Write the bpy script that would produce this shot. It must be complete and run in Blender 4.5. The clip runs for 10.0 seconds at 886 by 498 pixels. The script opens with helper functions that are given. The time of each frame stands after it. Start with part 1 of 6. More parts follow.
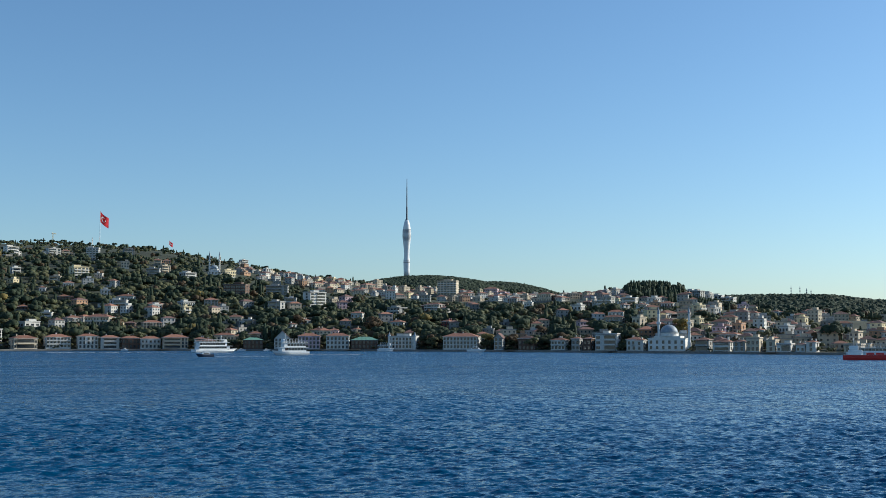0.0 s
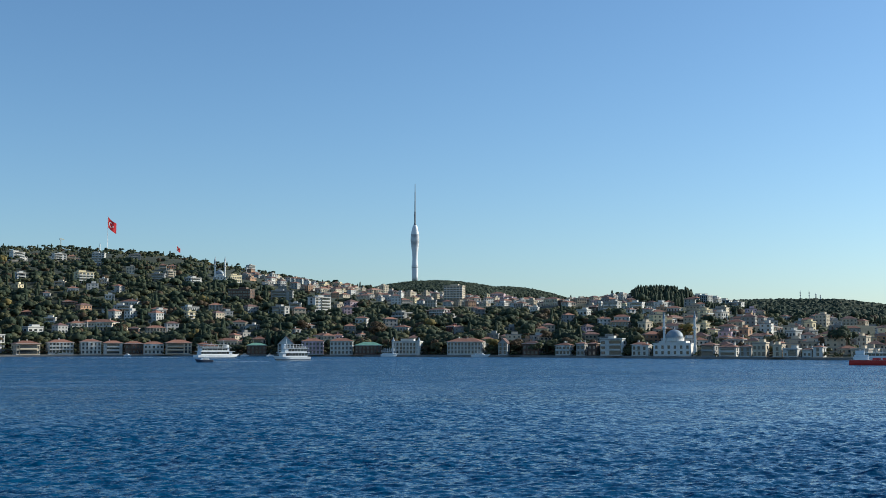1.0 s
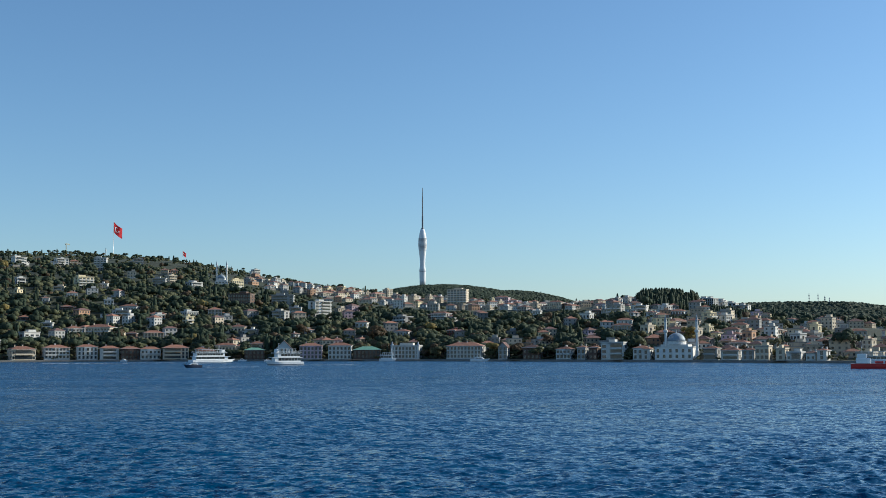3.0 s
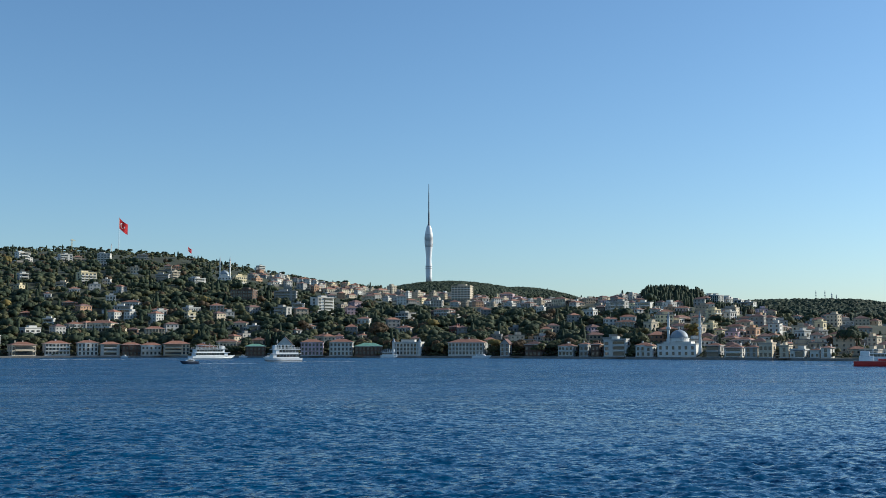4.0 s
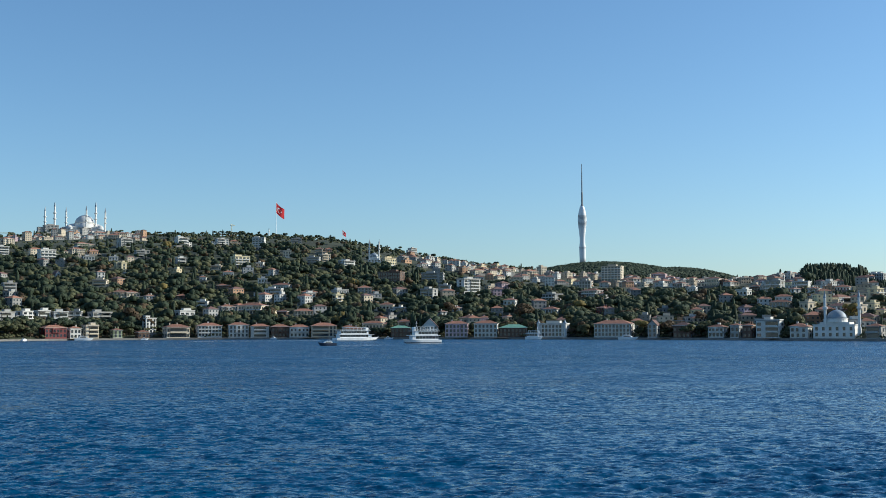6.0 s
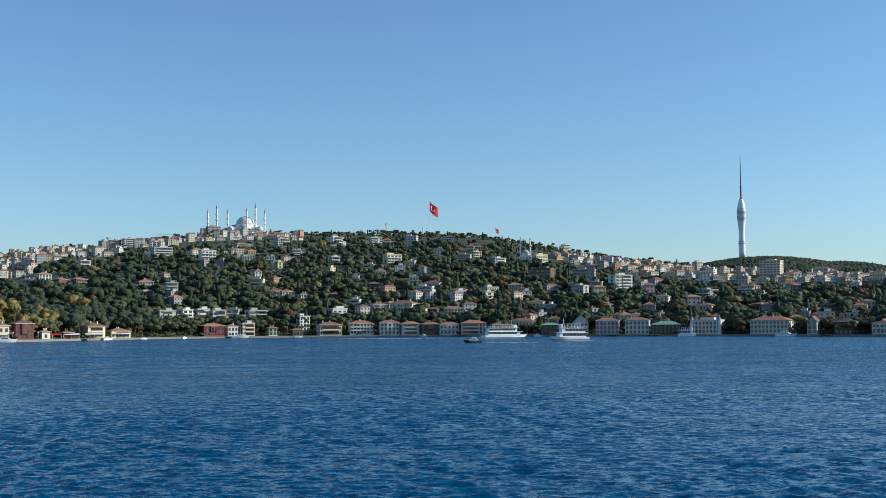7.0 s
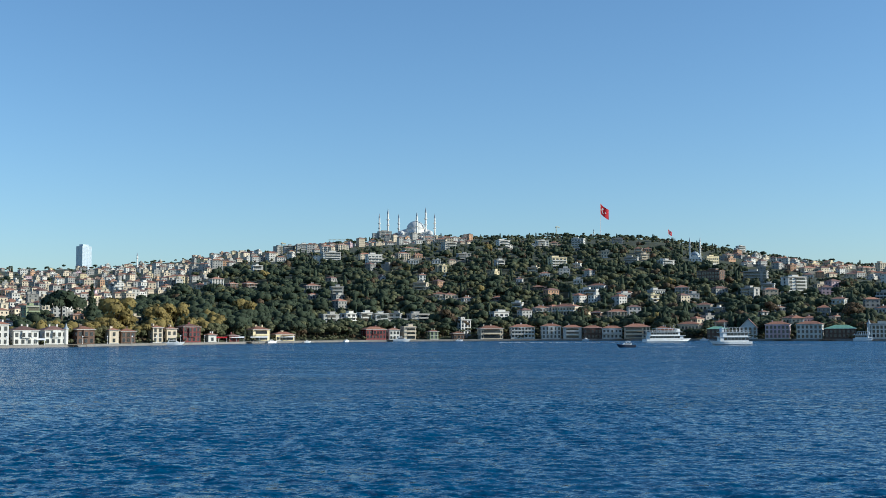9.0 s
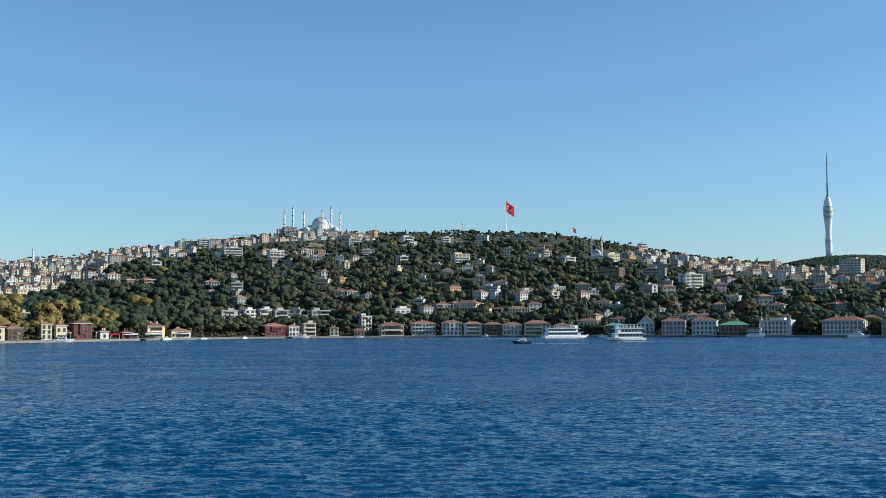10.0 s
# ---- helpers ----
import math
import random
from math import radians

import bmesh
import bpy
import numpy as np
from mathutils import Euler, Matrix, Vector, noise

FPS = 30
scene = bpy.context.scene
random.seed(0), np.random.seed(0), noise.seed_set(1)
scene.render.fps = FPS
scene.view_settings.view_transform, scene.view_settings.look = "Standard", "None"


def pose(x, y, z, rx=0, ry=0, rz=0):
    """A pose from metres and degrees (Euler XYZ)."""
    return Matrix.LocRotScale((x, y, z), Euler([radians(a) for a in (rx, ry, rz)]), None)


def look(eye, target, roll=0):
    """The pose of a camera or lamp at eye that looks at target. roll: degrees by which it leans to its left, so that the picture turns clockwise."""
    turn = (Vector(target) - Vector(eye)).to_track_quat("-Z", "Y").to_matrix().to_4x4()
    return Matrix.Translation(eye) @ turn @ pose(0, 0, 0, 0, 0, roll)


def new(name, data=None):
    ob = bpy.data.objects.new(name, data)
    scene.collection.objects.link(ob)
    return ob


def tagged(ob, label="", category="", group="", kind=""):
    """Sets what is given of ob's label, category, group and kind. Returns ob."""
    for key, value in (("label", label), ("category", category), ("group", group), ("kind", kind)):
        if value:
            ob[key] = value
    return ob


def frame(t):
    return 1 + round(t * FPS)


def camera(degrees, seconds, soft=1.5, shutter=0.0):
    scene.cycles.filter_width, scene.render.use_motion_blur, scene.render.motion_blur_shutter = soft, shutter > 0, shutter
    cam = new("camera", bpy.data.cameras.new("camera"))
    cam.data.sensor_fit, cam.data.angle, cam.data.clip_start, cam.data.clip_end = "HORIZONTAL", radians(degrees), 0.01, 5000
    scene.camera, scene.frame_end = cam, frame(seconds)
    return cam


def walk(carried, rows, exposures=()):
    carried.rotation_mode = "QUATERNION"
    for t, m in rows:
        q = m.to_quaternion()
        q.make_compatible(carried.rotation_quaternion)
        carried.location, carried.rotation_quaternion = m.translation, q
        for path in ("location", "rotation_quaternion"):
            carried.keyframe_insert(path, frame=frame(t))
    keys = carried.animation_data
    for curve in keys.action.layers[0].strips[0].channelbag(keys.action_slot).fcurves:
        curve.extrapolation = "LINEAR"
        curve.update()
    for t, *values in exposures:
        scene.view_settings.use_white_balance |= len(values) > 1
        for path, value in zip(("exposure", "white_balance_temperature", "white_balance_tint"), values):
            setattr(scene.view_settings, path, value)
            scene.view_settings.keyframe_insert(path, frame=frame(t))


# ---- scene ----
cam = camera(41.21, 10.0, soft=0.75)

# a ferry's upper deck, gliding at 7 m/s; seconds, heading clockwise from +y, tilt and roll in degrees
EYE_Z = 7.66
SPEED = 7.118
PATH = [
    (0, 55.981, 4.483, 0.049),
    (0.5, 55.864, 4.542, -0.047),
    (1, 55.526, 4.734, 0.008),
    (1.5, 55.346, 4.903, 0.032),
    (2, 55.268, 4.923, -0.065),
    (2.5, 55.163, 4.958, -0.161),
    (4, 54.685, 4.777, -0.046),
    (4.5, 54.290, 4.550, 0.014),
    (5, 52.935, 4.331, -0.015),
    (5.2, 52.080, 4.245, -0.030),
    (6.3, 44.970, 3.820, -0.200),
    (6.5, 43.534, 3.801, -0.226),
    (7, 39.554, 3.786, -0.303),
    (7.5, 35.759, 3.853, -0.263),
    (8, 33.018, 3.896, -0.196),
    (8.5, 31.361, 3.956, -0.216),
    (9, 31.039, 4.000, -0.218),
    (9.5, 32.396, 3.947, -0.275),
    (10, 35.489, 3.814, -0.249),
]



def aim(t, heading, tilt, roll):
    eye = (SPEED * t, 0.0, EYE_Z)
    a, b = radians(heading), radians(tilt)
    return look(eye, (eye[0] + 100 * math.sin(a) * math.cos(b), 100 * math.cos(a) * math.cos(b), EYE_Z + 100 * math.sin(b)), roll)


walk(cam, [(t, aim(t, a, b, c)) for t, a, b, c in PATH], [(0, 0.17, 5560, 2), (5, 0.17, 5560, 2), (6.5, 0.27, 5500, 1), (10, 0.27, 5450, 1)])

# ---------------------------------------------------------------- light
SUN_AZ, SUN_EL = 128.0, 25.0
world = bpy.data.worlds.new("sky")
scene.world = world
world.use_nodes = True
wn = world.node_tree
sky = wn.nodes.new("ShaderNodeTexSky")
sky.sky_type = "NISHITA"
sky.sun_disc = False
sky.sun_elevation, sky.sun_rotation = radians(SUN_EL), radians(SUN_AZ)
sky.altitude, sky.air_density, sky.dust_density, sky.ozone_density = 0, 1.0, 0.6, 3.2
wn.links.new(sky.outputs[0], wn.nodes["Background"].inputs[0])
wn.nodes["Background"].inputs[1].default_value = 0.11
sun = new("sun", bpy.data.lights.new("sun", "SUN"))
sun.data.energy, sun.data.angle, sun.data.color = 5.0, radians(0.53), (1.0, 0.86, 0.68)
sun_way = Vector((math.sin(radians(SUN_AZ)) * math.cos(radians(SUN_EL)), math.cos(radians(SUN_AZ)) * math.cos(radians(SUN_EL)), math.sin(radians(SUN_EL))))
sun.matrix_world = look(sun_way * 100, (0, 0, 0))

# ---------------------------------------------------------------- materials


def material(name, color, rough=0.8, metal=0.0, vary=0.25, scale=0.6, fine=6.0, bump=0.0, island=0.0, objects=0.0, tint=None, spec=0.5, leaf=0.0):
    """A surface with stains at one scale and grain at another; island / objects: how much each piece or object differs."""
    m = bpy.data.materials.new(name)
    m.use_nodes = True
    t = m.node_tree
    b = t.nodes["Principled BSDF"]
    b.inputs["Roughness"].default_value, b.inputs["Metallic"].default_value = rough, metal
    b.inputs["Specular IOR Level"].default_value = spec
    co = t.nodes.new("ShaderNodeTexCoord")
    n1, n2 = t.nodes.new("ShaderNodeTexNoise"), t.nodes.new("ShaderNodeTexNoise")
    n1.inputs["Scale"].default_value, n2.inputs["Scale"].default_value = scale, fine
    n1.inputs["Detail"].default_value = n2.inputs["Detail"].default_value = 4
    for n in (n1, n2):
        t.links.new(co.outputs["Object"], n.inputs["Vector"])
    add = t.nodes.new("ShaderNodeMath")
    add.operation = "ADD"
    t.links.new(n1.outputs["Fac"], add.inputs[0])
    t.links.new(n2.outputs["Fac"], add.inputs[1])
    val = add.outputs[0]
    lo, hi = 1 - vary, 1 + vary
    mr = t.nodes.new("ShaderNodeMapRange")
    mr.inputs["From Min"].default_value, mr.inputs["From Max"].default_value = 0.6, 1.4
    mr.inputs["To Min"].default_value, mr.inputs["To Max"].default_value = lo, hi
    t.links.new(val, mr.inputs["Value"])
    fac = mr.outputs["Result"]
    for amount, node, out in ((island, "ShaderNodeNewGeometry", "Random Per Island"), (objects, "ShaderNodeObjectInfo", "Random")):
        if amount:
            g = t.nodes.new(node)
            r = t.nodes.new("ShaderNodeMapRange")
            r.inputs["To Min"].default_value, r.inputs["To Max"].default_value = 1 - amount, 1 + amount
            t.links.new(g.outputs[out], r.inputs["Value"])
            k = t.nodes.new("ShaderNodeMath")
            k.operation = "MULTIPLY"
            t.links.new(fac, k.inputs[0])
            t.links.new(r.outputs["Result"], k.inputs[1])
            fac = k.outputs[0]
    mix = t.nodes.new("ShaderNodeMix")
    mix.data_type, mix.blend_type = "RGBA", "MULTIPLY"
    mix.inputs["Factor"].default_value = 1
    if tint:
        pick = t.nodes.new("ShaderNodeMix")
        pick.data_type = "RGBA"
        pick.inputs["A"].default_value, pick.inputs["B"].default_value = (*color, 1), (*tint, 1)
        if objects or island:
            g2 = t.nodes.new("ShaderNodeObjectInfo" if objects else "ShaderNodeNewGeometry")
            t.links.new(g2.outputs["Random" if objects else "Random Per Island"], pick.inputs["Factor"])
        else:
            t.links.new(n1.outputs["Fac"], pick.inputs["Factor"])
        t.links.new(pick.outputs["Result"], mix.inputs["A"])
    else:
        mix.inputs["A"].default_value = (*color, 1)
    t.links.new(fac, mix.inputs["B"])
    t.links.new(mix.outputs["Result"], b.inputs["Base Color"])
    if bump:
        bp = t.nodes.new("ShaderNodeBump")
        bp.inputs["Strength"].default_value, bp.inputs["Distance"].default_value = bump, 0.2
        t.links.new(val, bp.inputs["Height"])
        t.links.new(bp.outputs["Normal"], b.inputs["Normal"])
    if leaf:  # light that comes through thin leaves
        tr, ms = t.nodes.new("ShaderNodeBsdfTranslucent"), t.nodes.new("ShaderNodeMixShader")
        ms.inputs[0].default_value = leaf
        t.links.new(mix.outputs["Result"], tr.inputs["Color"])
        t.links.new(b.outputs[0], ms.inputs[1])
        t.links.new(tr.outputs[0], ms.inputs[2])
        t.links.new(ms.outputs[0], t.nodes["Material Output"].inputs["Surface"])
    return m


def water_material():
    m = bpy.data.materials.new("sea_water")
    m.use_nodes = True
    t = m.node_tree
    b = t.nodes["Principled BSDF"]
    b.inputs["Base Color"].default_value = (0.002, 0.046, 0.112, 1)
    b.inputs["IOR"].default_value = 1.33
    co = t.nodes.new("ShaderNodeTexCoord")

    def noise_at(sx, sy, turn, detail):
        mp = t.nodes.new("ShaderNodeMapping")
        mp.vector_type = "TEXTURE"
        mp.inputs["Rotation"].default_value = (0, 0, radians(turn))
        mp.inputs["Scale"].default_value = (sx, sy, 1)
        t.links.new(co.outputs["Object"], mp.inputs["Vector"])
        n = t.nodes.new("ShaderNodeTexNoise")
        n.inputs["Scale"].default_value, n.inputs["Detail"].default_value, n.inputs["Roughness"].default_value = 1.0, detail, 0.72 if detail > 5 else 0.6
        t.links.new(mp.outputs[0], n.inputs["Vector"])
        return n.outputs["Fac"]

    def ramp(v, lo, hi, a, c):
        r = t.nodes.new("ShaderNodeMapRange")
        for k, q in zip(("From Min", "From Max", "To Min", "To Max"), (lo, hi, a, c)):
            r.inputs[k].default_value = q
        t.links.new(v, r.inputs["Value"])
        return r.outputs["Result"]

    def calc(op, p, q):
        r = t.nodes.new("ShaderNodeMath")
        r.operation = op
        for i, v in enumerate((p, q)):
            if isinstance(v, (int, float)):
                r.inputs[i].default_value = v
            else:
                t.links.new(v, r.inputs[i])
        return r.outputs[0]

    def tilt(sx, sy, turn, detail, amount):
        """Slopes of the wavelets that are too small for the sheet: a sideways lean of the surface."""
        mp = t.nodes.new("ShaderNodeMapping")
        mp.vector_type = "TEXTURE"
        mp.inputs["Rotation"].default_value = (0, 0, radians(turn))
        mp.inputs["Scale"].default_value = (sx, sy, 1)
        t.links.new(co.outputs["Object"], mp.inputs["Vector"])
        n = t.nodes.new("ShaderNodeTexNoise")
        n.inputs["Scale"].default_value, n.inputs["Detail"].default_value, n.inputs["Roughness"].default_value = 1.0, detail, 0.6
        t.links.new(mp.outputs[0], n.inputs["Vector"])
        ma = t.nodes.new("ShaderNodeVectorMath")
        ma.operation = "MULTIPLY_ADD"
        ma.inputs[1].default_value = (amount, amount, 0)
        ma.inputs[2].default_value = (-amount / 2, -amount / 2, 0)
        t.links.new(n.outputs["Color"], ma.inputs[0])
        return ma.outputs[0]

    def vec(op, p, q):
        r = t.nodes.new("ShaderNodeVectorMath")
        r.operation = op
        t.links.new(p, r.inputs[0])
        if q is not None:
            t.links.new(q, r.inputs["Scale" if op == "SCALE" else 1])
        return r.outputs[0]

    # wavelets of three sizes, stronger in the gusts and weaker in the slicks
    lean = vec("ADD", tilt(1.9, 1.1, -45, 2, 0.8), vec("ADD", tilt(0.7, 0.45, -40, 2, 1.4), tilt(0.26, 0.18, -52, 1, 0.8)))
    lean = vec("ADD", lean, tilt(7, 3.5, -43, 3, 0.35))
    gust = calc("MULTIPLY", ramp(noise_at(150, 60, -40, 5), 0.34, 0.64, 0.55, 1.2), ramp(noise_at(26, 14, -43, 6), 0.32, 0.68, 0.6, 1.35))
    geo = t.nodes.new("ShaderNodeNewGeometry")
    # normals lean south-west towards the ferry, more farther out, lifting reflections off the shore
    way = t.nodes.new("ShaderNodeVectorMath")
    way.operation = "DOT_PRODUCT"
    way.inputs[1].default_value = (0.707, 0.707, 0)
    t.links.new(co.outputs["Object"], way.inputs[0])
    steep = calc("MULTIPLY", ramp(way.outputs["Value"], 60, 320, 0.09, 0.2), ramp(noise_at(30, 14, -43, 6), 0.34, 0.66, 0.65, 1.35))
    south_west = t.nodes.new("ShaderNodeCombineXYZ")
    south_west.inputs[0].default_value = south_west.inputs[1].default_value = -0.707
    lean = vec("ADD", vec("SCALE", lean, gust), vec("SCALE", south_west.outputs[0], steep))
    up = vec("NORMALIZE", vec("ADD", geo.outputs["Normal"], lean), None)
    t.links.new(up, b.inputs["Normal"])
    b.inputs["Roughness"].default_value = 0.1
    return m


WATER = water_material()
EARTH = material("hill_soil", (0.036, 0.042, 0.02), 0.95, vary=0.5, scale=0.02, fine=0.3, bump=0.3)
QUAY = material("quay_stone", (0.2, 0.185, 0.165), 0.9, vary=0.35, scale=0.3, fine=3)
PINE = material("pine_needles", (0.052, 0.07, 0.04), 0.75, vary=0.5, scale=0.09, fine=0.7, island=0.1, spec=0.25, leaf=0.35)
OAK = material("broad_leaves", (0.11, 0.115, 0.056), 0.7, vary=0.5, scale=0.09, fine=0.7, island=0.1, spec=0.25, leaf=0.35)
OLIVE = material("olive_leaves", (0.13, 0.125, 0.06), 0.7, vary=0.5, scale=0.09, fine=0.7, island=0.1, spec=0.25, leaf=0.35)
AUTUMN = material("ochre_leaves", (0.25, 0.195, 0.065), 0.7, vary=0.5, scale=0.09, fine=0.7, island=0.1, spec=0.25, leaf=0.35)
RUST = material("rust_leaves", (0.115, 0.08, 0.045), 0.7, vary=0.5, scale=0.09, fine=0.7, island=0.1, spec=0.25, leaf=0.35)
BARK = material("bark", (0.09, 0.065, 0.045), 0.95, vary=0.4, scale=1, fine=8)

# ---------------------------------------------------------------- the plan: distances and headings from the middle of the ferry's way
MID = 35.6
# heading: distance of the shore, tangent of the skyline's height, how slowly the slope climbs, distance of the crest
PLAN_NORTH = [
    (-20, 540, 0.030, 500, 2600), (0, 565, 0.045, 650, 2700), (8, 603, 0.0495, 650, 2800), (12, 638, 0.0505, 600, 2800), (15, 672, 0.0535, 560, 2700),
    (18.5, 718, 0.058, 480, 2600), (21.5, 768, 0.066, 400, 2500), (25, 855, 0.0708, 350, 2450), (29, 915, 0.0768, 330, 2450), (33, 945, 0.0772, 320, 2700),
    (37, 954, 0.0776, 310, 2900), (41, 943, 0.0762, 300, 2950),
]
PLAN_SOUTH = [
    (44, 927, 0.068, 290, 2700), (47, 907, 0.0585, 280, 2500), (50, 892, 0.0505, 270, 2300),
    (53, 874, 0.0450, 260, 2100), (57, 847, 0.0405, 240, 1900), (61, 807, 0.0375, 230, 1700), (64.5, 768, 0.043, 220, 1500), (67.5, 738, 0.038, 220, 1450),
    (70, 715, 0.027, 230, 1400), (73, 691, 0.020, 230, 1300), (77, 661, 0.016, 230, 1300), (84, 630, 0.012, 230, 1300), (110, 560, 0.010, 230, 1300),
]
PLAN = np.array(PLAN_NORTH + PLAN_SOUTH, float)


def plan(az):
    """Shore, skyline, climb and crest at a heading, eased between the rows."""
    out = []
    for k in range(1, 5):
        s = sum(np.interp(az + o, PLAN[:, 0], PLAN[:, k]) * w for o, w in ((-1.2, 0.25), (0, 0.5), (1.2, 0.25)))
        out.append(s)
    return out


def polar(x, y):
    return np.degrees(np.arctan2(x - MID, y)), np.hypot(x - MID, y)


def spot(az, d):
    return MID + d * np.sin(np.radians(az)), d * np.cos(np.radians(az))


def waves(x, y, size, n, seed, slope=1.0):
    """Gentle uneven relief: a sum of n plane waves of about that size."""
    r = np.random.RandomState(seed)
    s = 0
    for _ in range(n):
        a, l, p = r.uniform(0, 2 * math.pi), size * r.uniform(0.6, 1.6), r.uniform(0, 6.28)
        s = s + np.sin((x * np.cos(a) + y * np.sin(a)) * 2 * math.pi / l + p)
    return s / math.sqrt(n) * slope


def ground(x, y):
    x, y = np.asarray(x, float), np.asarray(y, float)
    az, d = polar(x, y)
    d0, er, climb, crest = plan(az)
    dd = np.minimum(d, crest)
    u = np.maximum(dd - d0 - 12, 0) / climb
    k = np.exp(-u)
    z = EYE_Z + dd * (er * (1 - k) - (EYE_Z - 1.4) / d0 * k)
    z = np.where(d < d0 + 12, 1.4, z)
    z = z + waves(x, y, 260, 7, 3, 3.0) * np.clip((dd - d0 - 60) / 300, 0, 1)
    z = z - np.maximum(d - crest, 0) * 0.12
    # the far hill under the mast, and the far wooded ridge
    far = 243 * np.exp(-((x - 3595) ** 2 + (y - 2500) ** 2) / (2 * 480 ** 2))
    far = np.maximum(far, 224 * np.exp(-((x - 3790) ** 2 + (y - 2320) ** 2) / (2 * 360 ** 2)))
    e2 = np.interp(az, [62, 66, 69, 71.5, 74, 75.5, 77.5, 79, 84], [0.0, 0.032, 0.0348, 0.0352, 0.0345, 0.031, 0.0275, 0.031, 0.028])
    ridge = (EYE_Z + e2 * 2500) * np.exp(-((d - 2500) / 520) ** 2) * (e2 > 0)
    return np.maximum(np.maximum(z, -4), np.maximum(far, ridge))

# ---------------------------------------------------------------- mesh helpers


def part(name, bm, mats, parent=None, label=""):
    """Link a bmesh as one mesh object, under a thing or a part."""
    me = bpy.data.meshes.new(name)
    bm.to_mesh(me)
    bm.free()
    for m in mats if isinstance(mats, (list, tuple)) else [mats]:
        me.materials.append(m)
    ob = new(name, me)
    if parent:
        ob.parent = parent
    return tagged(ob, label)


def shared(name, me, parent, m=None):
    """One more object on a mesh that is already there."""
    ob = new(name, me)
    ob.parent = parent
    if m is not None:
        ob.matrix_basis = m
    return ob


def sheet(name, verts, faces, mats, smooth=False, which=None, normals=None):
    me = bpy.data.meshes.new(name)
    verts, faces = np.asarray(verts, np.float32), np.asarray(faces, np.int32)
    me.vertices.add(len(verts))
    me.vertices.foreach_set("co", verts.ravel())
    k = faces.shape[1]
    me.loops.add(faces.size)
    me.loops.foreach_set("vertex_index", faces.ravel())
    me.polygons.add(len(faces))
    me.polygons.foreach_set("loop_start", np.arange(0, faces.size, k, dtype=np.int32))
    for m in mats if isinstance(mats, (list, tuple)) else [mats]:
        me.materials.append(m)
    if which is not None:
        me.polygons.foreach_set("material_index", np.asarray(which, np.int32))
    me.polygons.foreach_set("use_smooth", np.full(len(faces), smooth))
    me.update(calc_edges=True)
    if normals is not None:
        me.normals_split_custom_set_from_vertices(np.asarray(normals, np.float32).tolist())
    return new(name, me)


def box(bm, x0, x1, y0, y1, z0, z1, mat=0, bevel=0.0):
    r = bmesh.ops.create_cube(bm, size=1.0, matrix=Matrix.Translation(((x0 + x1) / 2, (y0 + y1) / 2, (z0 + z1) / 2)) @ Matrix.Diagonal((x1 - x0, y1 - y0, z1 - z0, 1)))
    fs = {f for v in r["verts"] for f in v.link_faces}
    for f in fs:
        f.material_index = mat
    if bevel:
        bmesh.ops.bevel(bm, geom=list({e for f in fs for e in f.edges}), offset=bevel, segments=1, affect="EDGES")


def lathe(bm, profile, n=20, mat=0, x=0.0, y=0.0, smooth=True):
    """Turn (radius, height) pairs round the upright."""
    rings = []
    for r, z in profile:
        rings.append([bm.verts.new((x + r * math.cos(2 * math.pi * i / n), y + r * math.sin(2 * math.pi * i / n), z)) for i in range(n)])
    for a, b in zip(rings, rings[1:]):
        for i in range(n):
            f = bm.faces.new((a[i], a[(i + 1) % n], b[(i + 1) % n], b[i]))
            f.material_index, f.smooth = mat, smooth
    for ring, flip in ((rings[0], True), (rings[-1], False)):
        f = bm.faces.new(ring[::-1] if flip else ring)
        f.material_index = mat


def prism(bm, outline, z0, z1, mat=0):
    a = [bm.verts.new((x, y, z0)) for x, y in outline]
    b = [bm.verts.new((x, y, z1)) for x, y in outline]
    n = len(a)
    for i in range(n):
        bm.faces.new((a[i], a[(i + 1) % n], b[(i + 1) % n], b[i])).material_index = mat
    bm.faces.new(b).material_index = mat
    bm.faces.new(a[::-1]).material_index = mat


def grid_faces(n, m):
    i = np.arange((n - 1) * (m - 1))
    r, c = i // (m - 1), i % (m - 1)
    a = r * m + c
    return np.stack([a, a + 1, a + m + 1, a + m], 1)


# ---------------------------------------------------------------- water
def build_water():
    az = np.concatenate([np.linspace(-170, 8, 60), np.arange(8.2, 80, 0.2), np.linspace(80.4, 190, 50)])
    d = np.concatenate([[0, 6, 12, 17], np.geomspace(22, 400, 700), np.geomspace(406, 1000, 90), np.geomspace(1100, 5000, 12)])
    A, D = np.meshgrid(az, d)
    x, y = spot(A, D)
    r = np.random.RandomState(11)
    z = np.zeros_like(x)
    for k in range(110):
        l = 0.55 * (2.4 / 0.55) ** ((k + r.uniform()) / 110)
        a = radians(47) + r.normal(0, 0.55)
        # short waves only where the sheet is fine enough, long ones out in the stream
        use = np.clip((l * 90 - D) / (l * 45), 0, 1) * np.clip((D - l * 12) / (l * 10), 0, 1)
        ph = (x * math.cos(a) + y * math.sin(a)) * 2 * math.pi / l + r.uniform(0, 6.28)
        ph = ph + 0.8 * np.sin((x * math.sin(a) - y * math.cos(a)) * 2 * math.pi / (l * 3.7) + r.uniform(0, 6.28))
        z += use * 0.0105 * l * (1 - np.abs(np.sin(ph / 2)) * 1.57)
    z *= np.clip(0.9 + 0.3 * waves(x, y, 70, 6, 5), 0.4, 1.5)
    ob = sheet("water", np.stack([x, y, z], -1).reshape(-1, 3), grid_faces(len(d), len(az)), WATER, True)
    return tagged(ob, "deep blue choppy sea water in a strait", "water", kind="structure")


build_water()


